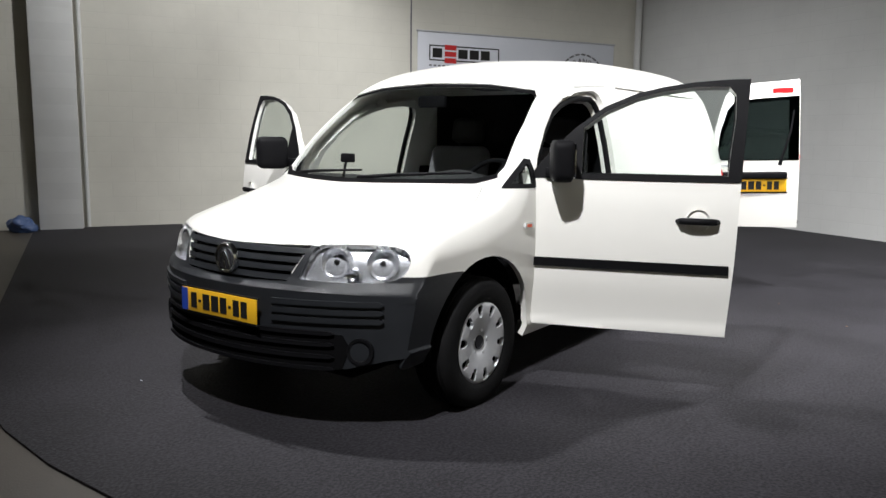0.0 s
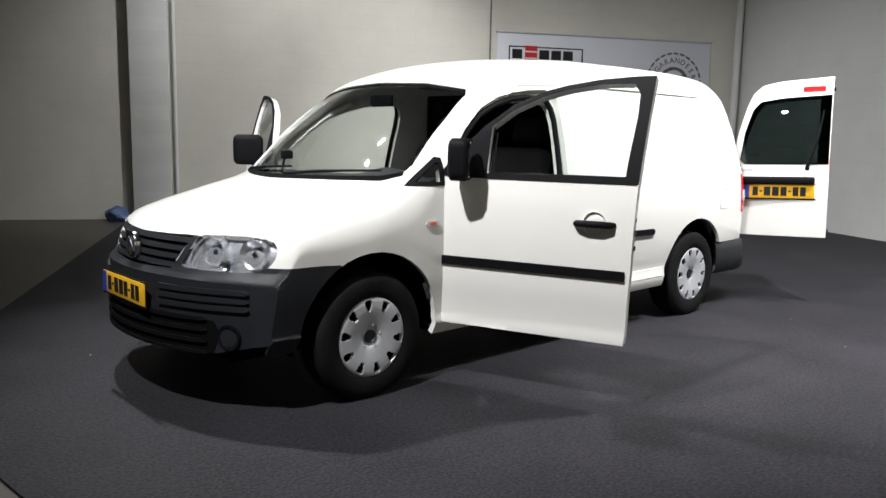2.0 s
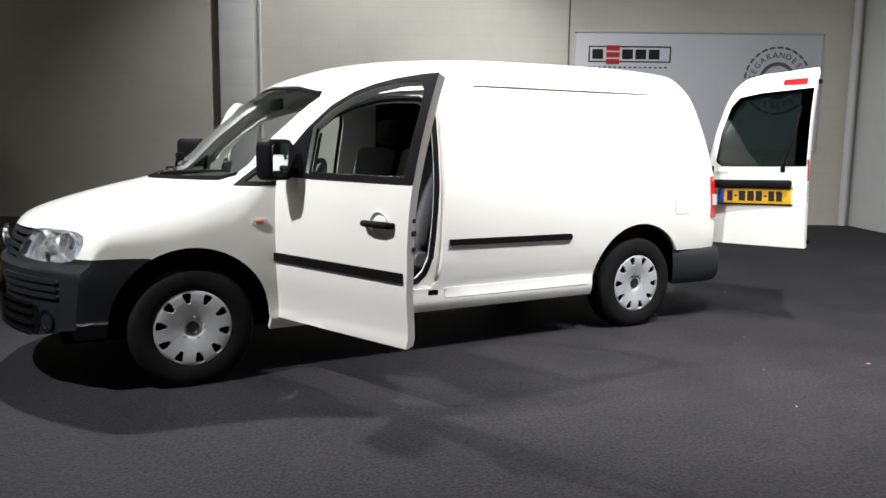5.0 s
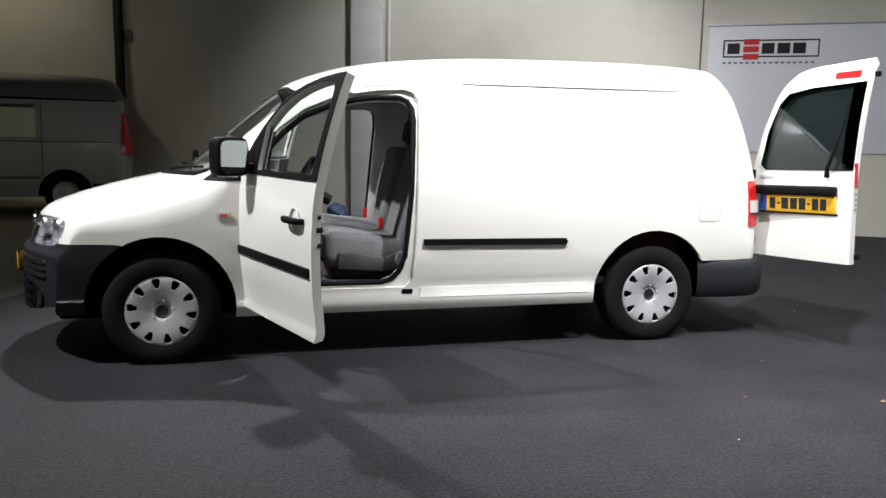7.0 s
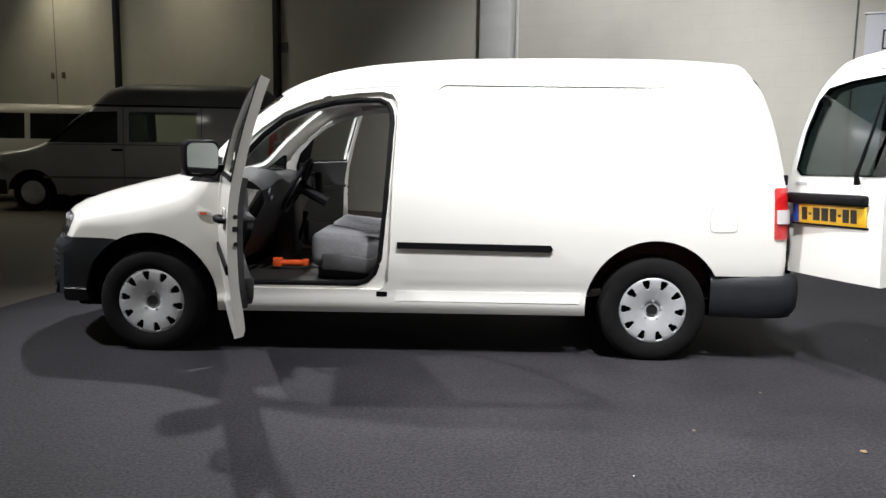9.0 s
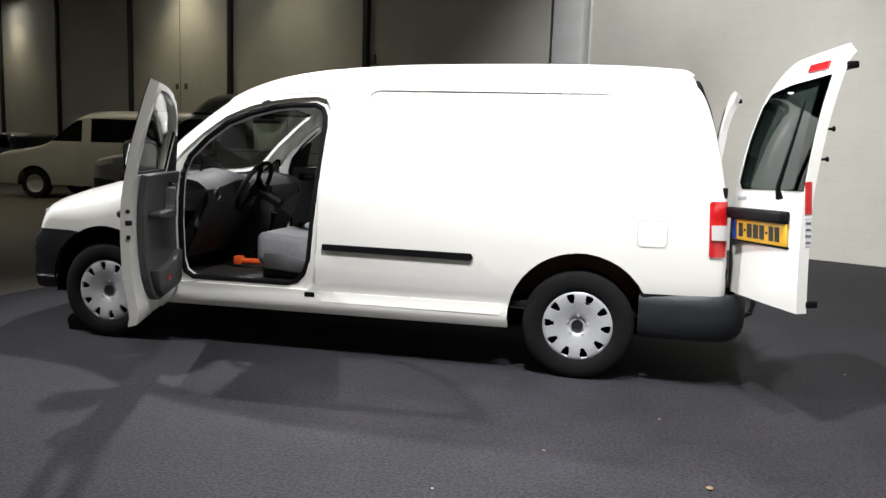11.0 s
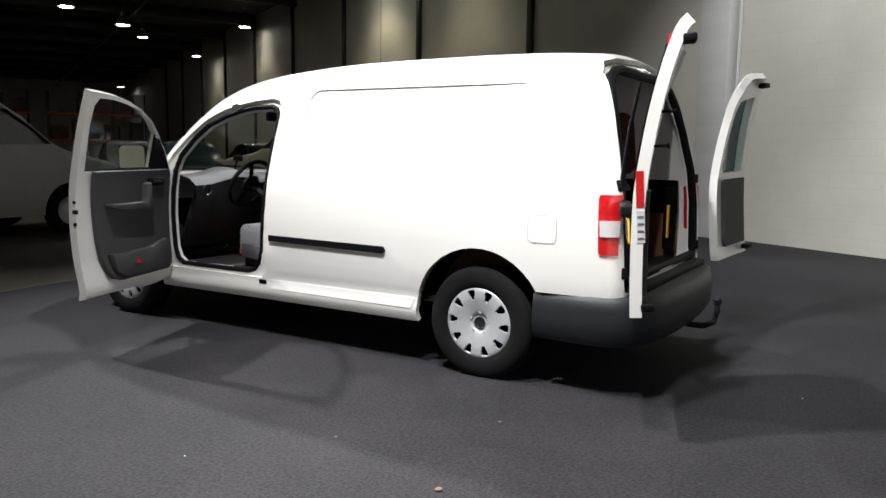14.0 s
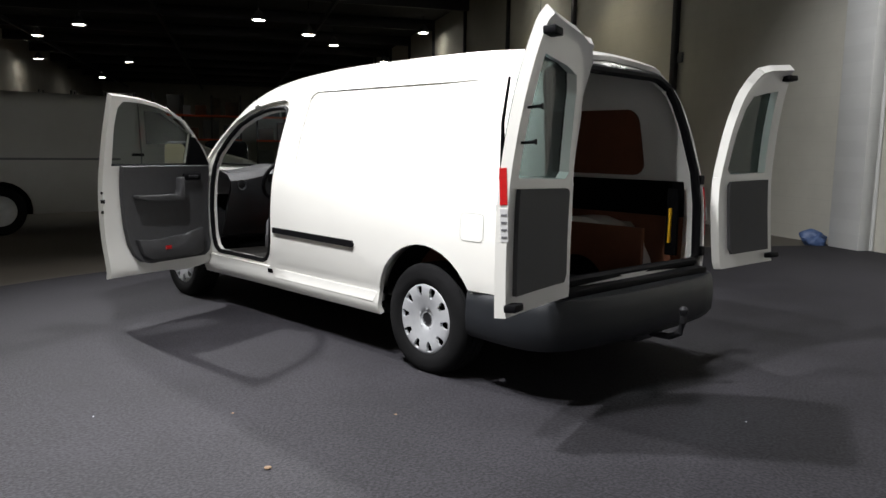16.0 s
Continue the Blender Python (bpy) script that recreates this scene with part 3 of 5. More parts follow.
# front doors, hinged at their front edges
DOOR_HINGE, DOOR_OPEN = (.455, .85), 70
lower = [(.40, .30), (1.6, .30), (1.6, 1.095), (.40, 1.095)]
inner_panel = [(.50, .50), (.52, .44), (.57, .41), (1.10, .41), (1.18, .43), (1.235, .475), (1.27, .55), (1.295, .68), (1.315, .9), (1.33, 1.122), (.52, 1.122), (.50, 1.07)]
glass_skin = taken(door_skin, cut(door_skin, DOORGLASS, SIDE, flank))
for sign in (-1, 1):
    turn = at_hinge(DOOR_HINGE[0], sign * DOOR_HINGE[1], sign * DOOR_OPEN)
    flip = (lambda bm: bm) if sign < 0 else (lambda bm: mirrored(bm))
    door = part("front_door", flip(thick(door_skin.copy(), .045)), PAINT, van, "open white front door with a dark window frame")
    door.matrix_basis = turn
    frame_bm = door_skin.copy()
    frame_bm = taken(frame_bm, cut(frame_bm, DOORFRAME, SIDE, flank))
    part("window_frame", flip(thick(pushed(frame_bm, .004), .003)), BLACK, door, "black window frame")
    pane = part("window_pane", flip(thick(pushed(glass_skin.copy(), -.015), .004)), GLASS, door, "clear side window")
    pane.visible_shadow = False
    part("door_lining", flip(overlay(inner_panel, SIDE, flank, -.048, .035)), TRIMGREY, door, "grey moulded door lining")
    part("mirror_corner", flip(overlay([(.475, 1.118), (.715, 1.118), (.715, 1.335), (.66, 1.325), (.56, 1.225)], SIDE, flank, -.046, .006)), BLACK, door, "black corner cover behind the mirror")
    part("window_rubber", flip(tube([(a, -WIDTH(b) + .03, b) for a, b in DOORGLASS], .008, 6, True)), BLACK, door)
    pocket = prism([(.60, .46), (.66, .435), (1.10, .435), (1.19, .48), (1.235, .60), (1.10, .585), (.80, .60), (.60, .64)], .05, "y", -.80, .012)
    part("door_pocket", flip(pocket), TRIMGREY, door, "grey door pocket")
    part("door_reflector", flip(box(.94, 1.00, -.79, -.746, .505, .535, .004)), RED, door, "small red reflector")
    arm = prism([(.80, .862), (.83, .85), (1.10, .862), (1.24, .885), (1.24, .91), (1.10, .905), (.86, .905), (.845, .93), (.84, 1.02), (.80, 1.03)], .06, "y", -.80, .010)
    part("armrest", flip(arm), TRIMGREY, door, "grey armrest")
    pull = box(.60, .78, -.80, -.772, 1.00, 1.055, .012)
    part("handle_lever", flip(box(.64, .74, -.775, -.765, 1.018, 1.038, .004)), STEEL, door, "dull metal door lever")
    part("inner_handle", flip(pull), BLACK, door, "black inner handle")
    part("rub_strip", flip(overlay([(.462, .648), (1.42, .648), (1.42, .692), (.462, .692)], SIDE, flank, .012, .014)), BLACK, door, "black rubbing strip")
    part("belt_trim", flip(overlay([(.56, 1.092), (1.45, 1.092), (1.45, 1.116), (.56, 1.116)], SIDE, flank, .007, .008)), BLACK, door)
    grip_at = skin_point(1.27, .90, SIDE, flank)
    bowl = lathe([(.0, .0), (.03, .002), (.045, .009), (.055, .004), (.056, -.003)], 28)
    part("handle_bowl", flip(moved(bowl, pose(1.27, grip_at.y - .008, .905))), PAINT, door, "white handle recess")
    bar = tube([(1.175, grip_at.y + .002, .902), (1.19, grip_at.y - .03, .905), (1.23, grip_at.y - .042, .906), (1.30, grip_at.y - .042, .906), (1.345, grip_at.y - .03, .905), (1.36, grip_at.y + .002, .903)], [.012, .016, .017, .017, .016, .013], 10)
    part("door_handle", flip(bar), BLACK, door, "black pull handle")
    # mirror on its foot
    foot = box(.52, .64, -.90, -.84, 1.105, 1.15, .012)
    part("mirror_foot", flip(foot), BLACK, door, "black mirror foot")
    house = bmesh.new()
    bmesh.ops.create_cube(house, size=1)
    bmesh.ops.bevel(house, geom=house.edges[:], offset=.22, segments=4, profile=.55, affect="EDGES")
    for v in house.verts:
        depth = .12 * (1 - .35 * (v.co.x < 0) * (abs(v.co.y) + abs(v.co.z)))
        v.co = Vector((.61 + v.co.x * depth, -.985 + v.co.y * .195, 1.185 + v.co.z * .205))
    aim = pose(.61, -.985, 0) @ pose(0, 0, 0, 0, 0, 15) @ pose(-.61, .985, 0)
    part("mirror_housing", flip(moved(house, aim)), BLACK, door, "black plastic mirror housing")
    part("mirror_glass", flip(moved(prism(rounded(-1.070, -.900, 1.10, 1.27, .035), .006, "x", .668), aim)), MIRROR, door, "mirror glass")
    # bolts and catch on the door's shut face
    for z in (.80, .93, 1.02):
        bolt = lathe([(0, .0), (.011, .0), (.011, .006), (0, .007)], 12)
        part("bolt", flip(moved(bolt, pose(1.447, -.85, z, 0, 0, -90))), INK, door)
    part("latch", flip(box(1.44, 1.452, -.865, -.832, .86, .885, .003)), STEEL, door)
door_skin.free(), glass_skin.free()

# quarter windows
pane_skin = taken(quarter, cut(quarter, QUARTERGLASS, SIDE, flank))
for sign in (-1, 1):
    flip = (lambda bm: bm) if sign < 0 else (lambda bm: mirrored(bm))
    frame_part = part("quarter_window", flip(thick(pushed(quarter.copy(), .004), .02)), BLACK, van, "black triangular quarter window frame")
    pane = part("pane", flip(thick(pushed(pane_skin.copy(), -.004), .004)), GLASS, frame_part)
    pane.visible_shadow = False

# side strips, fuel flap, indicators, sill boxes, roof edge joints
sides("side_strip", [(1.485, .672), (2.385, .662), (2.40, .68), (2.385, .702), (1.485, .708)], SIDE, flank, .014, .016, BLACK, van, "black rubbing strip")
flap_in, flap_out = rounded(3.308, 3.462, .797, .937, .025), rounded(3.3045, 3.4655, .7935, .9405, .028)
gap = master.copy()
ring_faces = taken(gap, cut(gap, flap_out, SIDE, flank))
bmesh.ops.delete(ring_faces, geom=cut(ring_faces, flap_in, SIDE, flank), context="FACES")
part("fuel_flap_joint", thick(pushed(ring_faces, .0015), .003), JOINT, van)
part("fuel_flap", overlay(flap_in, SIDE, flank, .002, .004), PAINT, van, "white fuel flap")
gap.free()
sides("roof_seam", [(1.15, 1.592), (1.40, 1.612), (1.58, 1.622), (1.60, 1.630), (1.40, 1.621), (1.15, 1.599)], SIDE, flank, .002, .004, JOINT, van, "grey seam over the door")
sides("sill_ridge", [(1.47, .352), (2.56, .352), (2.575, .375), (2.585, .408), (2.57, .414), (1.47, .412)], SIDE, flank, .003, .005, PAINT, van, "raised white sill pressing")
sides("side_indicator", rounded(.305, .385, .845, .872, .012), SIDE, flank, .010, .012, WHITELENS, van, "clear and orange side indicator")
sides("indicator_lens", rounded(.325, .365, .852, .866, .006), SIDE, flank, .013, .006, ORANGE, van, "small orange indicator lens")
sides("sill_socket", rounded(1.36, 1.425, .375, .405, .006), SIDE, flank, .003, .006, MATT, van)
sides("rear_lamp", REARLAMP, SIDE, lambda c: c.y < -.76, .008, .04, RED, van, "red and white upright tail lamp")
sides("reversing_lamp", [(3.694, .848), (3.768, .848), (3.768, .928), (3.688, .928)], SIDE, lambda c: c.y < -.76, .018, .02, WHITELENS, van, "white lens in the tail lamp")
rear_lamp.free()
cowl = overlay([(.01, 1.056), (-.68, 1.066), (-.755, 1.095), (-.745, 1.112), (-.66, 1.088), (-.4, 1.078), (.01, 1.072)], FRONT, lambda c: c.x < .4, .004, .006)
part("windscreen_cowl", both(cowl), MATT, van, "black strip under the windscreen")
band = overlay([(.01, 1.598), (-.4, 1.584), (-.65, 1.545), (-.69, 1.525), (-.662, 1.560), (-.4, 1.598), (.01, 1.613)], FRONT, lambda c: c.x < 1.1 and c.z > 1.4, -.006, .004)
part("screen_band", both(band), MATT, van, "black band along the top of the windscreen")
for y0, y1 in ((-.05, -.62), (.55, -.02)):
    arm = tube([(skin_point(-abs(y), z, FRONT, lambda c: c.x < .6 and c.z > 1.0).x - .014, y, z) for y, z in ((y0, 1.080), ((y0 * 2 + y1) / 3, 1.098), ((y0 + y1 * 2) / 3, 1.108), (y1, 1.116))], [.010, .009, .007, .006], 6)
    part("wiper", arm, BLACK, van, "black wiper at rest")

# nose: grille slats, badge, plate, bumper ribs, fog lamps, headlamps
for z in (.685, .723, .761, .799):
    part("grille_slat", both(overlay([(.01, z - .013), (-.335 - (z - .67) * .5, z - .011), (-.345 - (z - .67) * .5, z + .011), (.01, z + .013)], FRONT, nose, -.001, .03)), PLASTIC, van)
front_x = skin_point(0, .735, FRONT, nose).x
badge = part("badge", moved(lathe([(0, .012), (.052, .010), (.058, .014), (.066, .014), (.070, .006), (.070, -.01)], 36), pose(front_x - .012, 0, .742, 0, 8, 90)), CHROME, van, "round chrome badge")
part("badge_field", moved(lathe([(0, .004), (.050, .004), (.050, -.002)], 28), pose(front_x - .022, 0, .742, 0, 8, 90)), STEEL, van)
for y, lean in ((-.022, 24), (.022, -24), (0, 0)):
    part("badge_bar", moved(box(-.005, .005, -.004, .004, -.042 if lean else -.045, .042 if lean else -.005, .002), pose(front_x - .030, y, .742, 0, 8, 90) @ pose(0, 0, 0, 0, lean, 0)), CHROME, badge)
for z in (.515, .552, .589):
    sides("bumper_rib", [(-.30, z - .012), (-.735, z - .010), (-.75, z), (-.735, z + .012), (-.30, z + .012)], FRONT, nose, .012, .016, PLASTIC, van)
part("lower_grille", both(overlay([(.01, .275), (-.50, .285), (-.60, .31), (-.63, .40), (-.60, .455), (-.3, .465), (.01, .465)], FRONT, nose, .003, .006)), MATT, van, "black lower air intake")
for z in (.305, .358, .411, .46):
    part("intake_slat", both(overlay([(.01, z - .010), (-.55, z - .007), (-.57, z), (-.55, z + .010), (.01, z + .010)], FRONT, nose, .014, .02)), BLACK, van)
for sign in (-1, 1):
    at = skin_point(-.66, .385, FRONT, nose)
    part("fog_lamp", moved(lathe([(0, .0), (.035, .004), (.045, .018), (.058, .020), (.062, .0), (.062, -.03)], 28), pose(at.x - .004, sign * .66, .385, 0, 0, 90 - sign * 28)), [BLACK], van, "round fog lamp in a black ring")
    part("fog_lamp_lens", moved(lathe([(0, .012), (.022, .010), (.030, .006)], 24), pose(at.x - .004, sign * .66, .385, 0, 0, 90 - sign * 28)), CHROME, van)


def plate(m, parent):
    """A yellow number plate whose characters are plain bars."""
    base = part("number_plate", moved(box(-.26, .26, -.004, .004, -.055, .055, .003), m), YELLOW, parent, "yellow number plate with dark bars for characters")
    part("plate_band", moved(box(-.258, -.215, -.0065, -.004, -.052, .052), m), BLUE, base, "blue country band")
    x = -.19
    for w in (.040, .018, .048, .048, .044, .018, .040, .040):
        tall = .036 if w > .02 else .006
        part("plate_bar", moved(box(x, x + w, -.0062, -.004, -tall, tall), m), INK, base)
        x += w + .0135
    frame_bm = box(-.27, .27, -.002, .007, -.066, -.055, .002)
    join(frame_bm, box(-.27, .27, -.002, .007, .055, .062, .002))
    part("plate_holder", moved(frame_bm, m), BLACK, base)


plate(pose(skin_point(0, .535, FRONT, nose).x - .018, 0, .535, 0, 0, -90), van)
# headlamps: clear lens over two reflector bowls
for sign in (-1, 1):
    flip = (lambda bm: bm) if sign < 0 else (lambda bm: mirrored(bm))
    head = part("headlamp", flip(tray(pushed(lamp.copy(), -.002), .04)), REFLECT, van, "clear twin headlamp with chrome reflectors")
    lens = part("lens", flip(thick(pushed(lamp.copy(), .002), .004)), LENS, head)
    lens.visible_shadow = False
    for y, r in ((-.515, .062), (-.69, .064)):
        at = skin_point(y, .752, FRONT, nose)
        lean = 18 if y > -.6 else 30
        bowl = lathe([(.0, -.03), (.018, -.028), (.022, -.012), (.030, -.016), (r * .7, -.006), (r, .016), (r * 1.06, .018), (r * 1.06, -.03)], 30)
        part("reflector", flip(moved(bowl, pose(at.x + .034, y, .752, 0, 0, lean + 90))), REFLECT, head)
        part("bulb", flip(moved(lathe([(0, .004), (.012, .0), (.014, -.02)], 14), pose(at.x + .03, y, .752, 0, 0, lean + 90))), CHROME, head)
    at = skin_point(-.59, .70, FRONT, nose)
    part("small_reflector", flip(moved(lathe([(0, -.01), (.02, .0), (.03, .012), (.032, -.02)], 20), pose(at.x + .03, -.60, .70, 0, 0, 112))), CHROME, head)
lamp.free()

# rear doors, folded far back
REAR_HINGE, REAR_OPEN = ((3.818, .74), (3.85, .75)), (161, 170)
REAR_FREE = (-.045, -.19)       # free edges, each from the van's middle
rear_panel = [(-.10, .64), (-.66, .64), (-.685, .68), (-.685, 1.07), (-.66, 1.09), (-.10, 1.09)]
tail_keep = lambda c: c.x > 3.3
def upto(outline, edge_y):
    return [(min(y, edge_y), z) for y, z in outline]


rear_half = rear_all
for sign, pivot, angle, free in ((-1, REAR_HINGE[0], REAR_OPEN[0], REAR_FREE[0]), (1, REAR_HINGE[1], REAR_OPEN[1], REAR_FREE[1])):
    rear_all = rear_half.copy()
    rear_all = taken(rear_all, cut(rear_all, upto(REARDOOR, free), FRONT, tail_keep))
    hole_line = upto(REARGLASS, free - .085)
    bmesh.ops.delete(rear_all, geom=cut(rear_all, hole_line, FRONT, tail_keep), context="FACES")
    flip = (lambda bm: bm) if sign < 0 else (lambda bm: mirrored(bm))
    door = part("rear_door", flip(thick(rear_all.copy(), .05)), PAINT, van, "open white rear wing door with a tinted window")
    door.matrix_basis = at_hinge(pivot[0], sign * pivot[1], sign * angle, (-.035 if sign < 0 else -.058, sign * -.01, 1))
    cover = upto([(-.006, 1.125), (-.66, 1.125), (-.70, 1.16), (-.675, 1.37), (-.622, 1.55), (-.565, 1.615), (-.40, 1.64), (-.006, 1.655)], free - .006)
    outer = overlay(cover, FRONT, tail_keep, .006, .004)
    part("window_pane", flip(outer), TINT, door, "dark tinted rear window")
    border = master.copy()
    ring_faces = taken(border, cut(border, cover, FRONT, tail_keep))
    bmesh.ops.delete(ring_faces, geom=cut(ring_faces, hole_line, FRONT, tail_keep), context="FACES")
    part("window_border", flip(thick(pushed(ring_faces, .001), .003)), BLACK, door, "black border round the window")
    border.free()
    part("door_lining", flip(overlay(upto(rear_panel, free - .07), FRONT, tail_keep, -.052, .02)), TRIMGREY, door, "grey lower lining panel")
    for z, y in ((1.70, free), (.60, free)):
        at = skin_point(y, z, FRONT, tail_keep)
        part("door_catch", flip(box(at.x - .10, at.x - .045, free - .08, free + .012, z - .02, z + .012, .006)), BLACK, door, "black catch")
    for z in (.66, 1.10):
        at = skin_point(-.775, z, FRONT, tail_keep)
        part("hinge", flip(box(at.x - .05, at.x + .005, -.80, -.75, z - .03, z + .03, .008)), BLACK, van)
    for z in ((1.27, 1.41) if sign < 0 else ()):
        at = skin_point(free - .05, z, FRONT, tail_keep)
        knob = tube([(at.x - .05, free - .05, z), (at.x - .10, free - .05, z), (at.x - .115, free - .05, z)], [.006, .006, .014], 8)
        part("window_catch", flip(knob), BLACK, door, "black window catch")
    if sign < 0:
        part("edge_reflector", box(3.765, 3.798, free - .002, free + .003, 1.02, 1.17), RED, door, "red reflector strip")
        part("edge_label", box(3.765, 3.798, free - .002, free + .002, .87, 1.005), WHITELENS, door, "white label with small print")
        for k in range(4):
            part("label_line", box(3.769, 3.794, free + .002, free + .0035, .885 + k * .03, .893 + k * .03), GREYINK, door)
        at = skin_point(-.38, .92, FRONT, tail_keep)
        plate(pose(at.x + .016, -.40, .915, 0, 0, 90), door)
        grip = box(at.x - .01, at.x + .05, -.72, -.14, .972, 1.03, .016, 3)
        part("grip_bar", grip, BLACK, door, "black handle bar over the plate")
        at = skin_point(-.13, 1.70, FRONT, tail_keep)
        part("brake_lamp", overlay([(-.10, 1.685), (-.26, 1.685), (-.26, 1.72), (-.10, 1.722)], FRONT, tail_keep, .010, .012), RED, door, "red high brake lamp")
        at = skin_point(-.14, 1.10, FRONT, tail_keep)
        arm = tube([(at.x + .03, -.20, 1.09), (at.x + .045, -.19, 1.14), (at.x + .01, -.125, 1.36), (at.x - .035, -.10, 1.54)], [.018, .012, .008, .006], 8)
        part("rear_wiper", arm, BLACK, door, "black rear wiper")
        part("badge_bar", overlay([(-.60, 1.07), (-.70, 1.07), (-.70, 1.088), (-.60, 1.088)], FRONT, tail_keep, .003, .003), SILVER, door, "small silver lettering as a bar")
rear_half.free()

# frame round the rear opening
ring = master.copy()
ring_faces = taken(ring, cut(ring, REARDOOR, FRONT, tail_keep))
bmesh.ops.delete(ring_faces, geom=cut(ring_faces, REARHOLE, FRONT, tail_keep), context="FACES")
ring.free()
part("rear_frame", both(thick(pushed(ring_faces, -.035), .03)), PAINT, van, "white rear door frame")
path = [(skin_point(y, z, FRONT, tail_keep).x - .03, y, z) for y, z in REARHOLE[1:-1]]
path = path + [(x, -y, z) for x, y, z in reversed(path)]
part("rear_seal", tube(path, .027, 8, True), BLACK, van, "black rubber seal round the rear opening")

# rear bumper with its step
plan = [(3.335, -.868), (3.5, -.884), (3.66, -.888), (3.77, -.87), (3.85, -.82), (3.91, -.72), (3.95, -.55), (3.975, -.3), (3.98, 0)]
plan += [(x, -y) for x, y in reversed(plan[:-1])]
rows = []
for i, (x, y) in enumerate(plan):
    a, b = Vector(plan[max(0, i - 1)]), Vector(plan[min(len(plan) - 1, i + 1)])
    d = (b - a).normalized()
    inward = Vector((-d.y, d.x)) 
    rows.append([(x + inward.x * o, y + inward.y * o, z) for o, z in ((.10, .27), (.03, .285), (.006, .32), (.0, .40), (.004, .47), (.012, .52), (.03, .538), (.15, .542), (.15, .50))])
rb = grid(rows)
bmesh.ops.recalc_face_normals(rb, faces=rb.faces[:])
part("rear_bumper", rb, PLASTIC, van, "dark grey plastic rear bumper with a step")
part("loading_sill", box(3.55, 3.86, -.72, .72, .535, .575, .01), BLACK, van, "black loading sill")
tow = tube([(3.75, .03, .30), (3.92, .03, .27), (4.02, .03, .27), (4.08, .03, .30), (4.095, .03, .36), (4.095, .03, .40)], .018, 10)
join(tow, tube([(4.095, .03, .40), (4.095, .03, .418), (4.095, .03, .435), (4.095, .03, .448)], [.016, .025, .025, .012], 12))
join(tow, box(3.72, 3.90, -.10, .16, .235, .30, .012))
part("tow_bar", tow, STEEL, van, "black swan-neck tow bar")

# wheels


def wheel(x, sign, spin):
    """Tyre with tread grooves and a ten-slot silver hubcap; its outside faces -y."""
    hub = part("wheel", lathe([(.195, -.06), (.20, .06), (.185, .08), (.10, .06), (.05, .05), (.0, .05)], 32), MATT, van, "road wheel with a silver hubcap")
    R = .317
    tyre = [(.190, -.082), (.205, -.094), (.235, -.101), (.268, -.1015), (.292, -.096), (.306, -.086), (.312, -.076)]
    for a in (-.058, -.020, .020, .058):
        tyre += [(R - .001, a - .012), (R - .008, a - .010), (R - .008, a), (R, a + .003)]
    tyre += [(.312, .078), (.306, .088), (.292, .097), (.268, .101), (.235, .101), (.205, .094), (.190, .082)]
    part("tyre", lathe(tyre, 64), RUBBER, hub, "black tyre")
    # hubcap: polar sheet with ten keyhole slots left open near its rim
    shape = smooth_table([(0, -.068), (.030, -.069), (.046, -.070), (.052, -.076), (.075, -.083), (.112, -.091), (.130, -.094), (.150, -.096), (.172, -.096), (.186, -.094), (.196, -.090), (.204, -.078)])
    n, rows, bm = 200, [0, .03, .046, .052, .065, .08, .10, .115] + list(np.arange(.121, .193, .0045)) + [.196, .200, .204], bmesh.new()

    def open_slot(r, a):
        across = abs(((a + 18) % 36) - 18)
        wide = r * math.sin(radians(across))
        if r < .142:
            return wide ** 2 + (r - .142) ** 2 < .0135 ** 2
        if r > .180:
            return wide < .0225 and max(0, wide - .0145) ** 2 + (r - .180) ** 2 < .008 ** 2
        return wide < .0135 + .009 * step((r - .142) / .03)

    ring_verts = [[bm.verts.new((r * math.cos(2 * math.pi * k / n), shape(r), r * math.sin(2 * math.pi * k / n))) for k in range(n)] for r in rows]
    for i in range(len(rows) - 1):
        for k in range(n):
            if not open_slot((rows[i] + rows[i + 1]) / 2, (k + .5) * 360 / n):
                bm.faces.new((ring_verts[i][k], ring_verts[i][(k + 1) % n], ring_verts[i + 1][(k + 1) % n], ring_verts[i + 1][k]))
    bmesh.ops.remove_doubles(bm, verts=bm.verts[:], dist=1e-5)
    bmesh.ops.recalc_face_normals(bm, faces=bm.faces[:])
    bm.normal_update()
    if sum(f.normal.y for f in bm.faces) > 0:
        bmesh.ops.reverse_faces(bm, faces=bm.faces[:])
    part("hubcap", thick(bm, .016), SILVER, hub, "silver ten-slot hubcap", 30)
    part("wheel_badge", moved(lathe([(0, .006), (.026, .006), (.028, .009), (.033, .009), (.034, .0)], 24), pose(0, -.068, 0, 180, 0, 0)), STEEL, hub, "round dark badge")
    for k in range(5):
        a = radians(72 * k + 18)
        part("wheel_bolt", moved(lathe([(0, -.004), (.009, -.004), (.010, .004)], 10), pose(.060 * math.cos(a), -.077, .060 * math.sin(a))), SILVER, hub)
    hub.matrix_basis = pose(x, sign * .762, .318, 0, 0, 0 if sign < 0 else 180) @ pose(0, 0, 0, 0, spin, 0)


for x, sign, spin in ((0, -1, 9), (3.006, -1, 3), (0, 1, 20), (3.006, 1, 0)):
    wheel(x, sign, spin)
    liner = []
    for a in np.linspace(-8, 188, 20):
        c, s = math.cos(radians(a)), math.sin(radians(a))
        liner.append([(x + .415 * c, sign * .80, .335 + .415 * s), (x + .42 * c, sign * .55, .335 + .42 * s), (x + .05 * c, sign * .54, .335 + .05 * s)])
    part("wheel_liner", grid(liner), MATT, van, "black wheel arch liner")

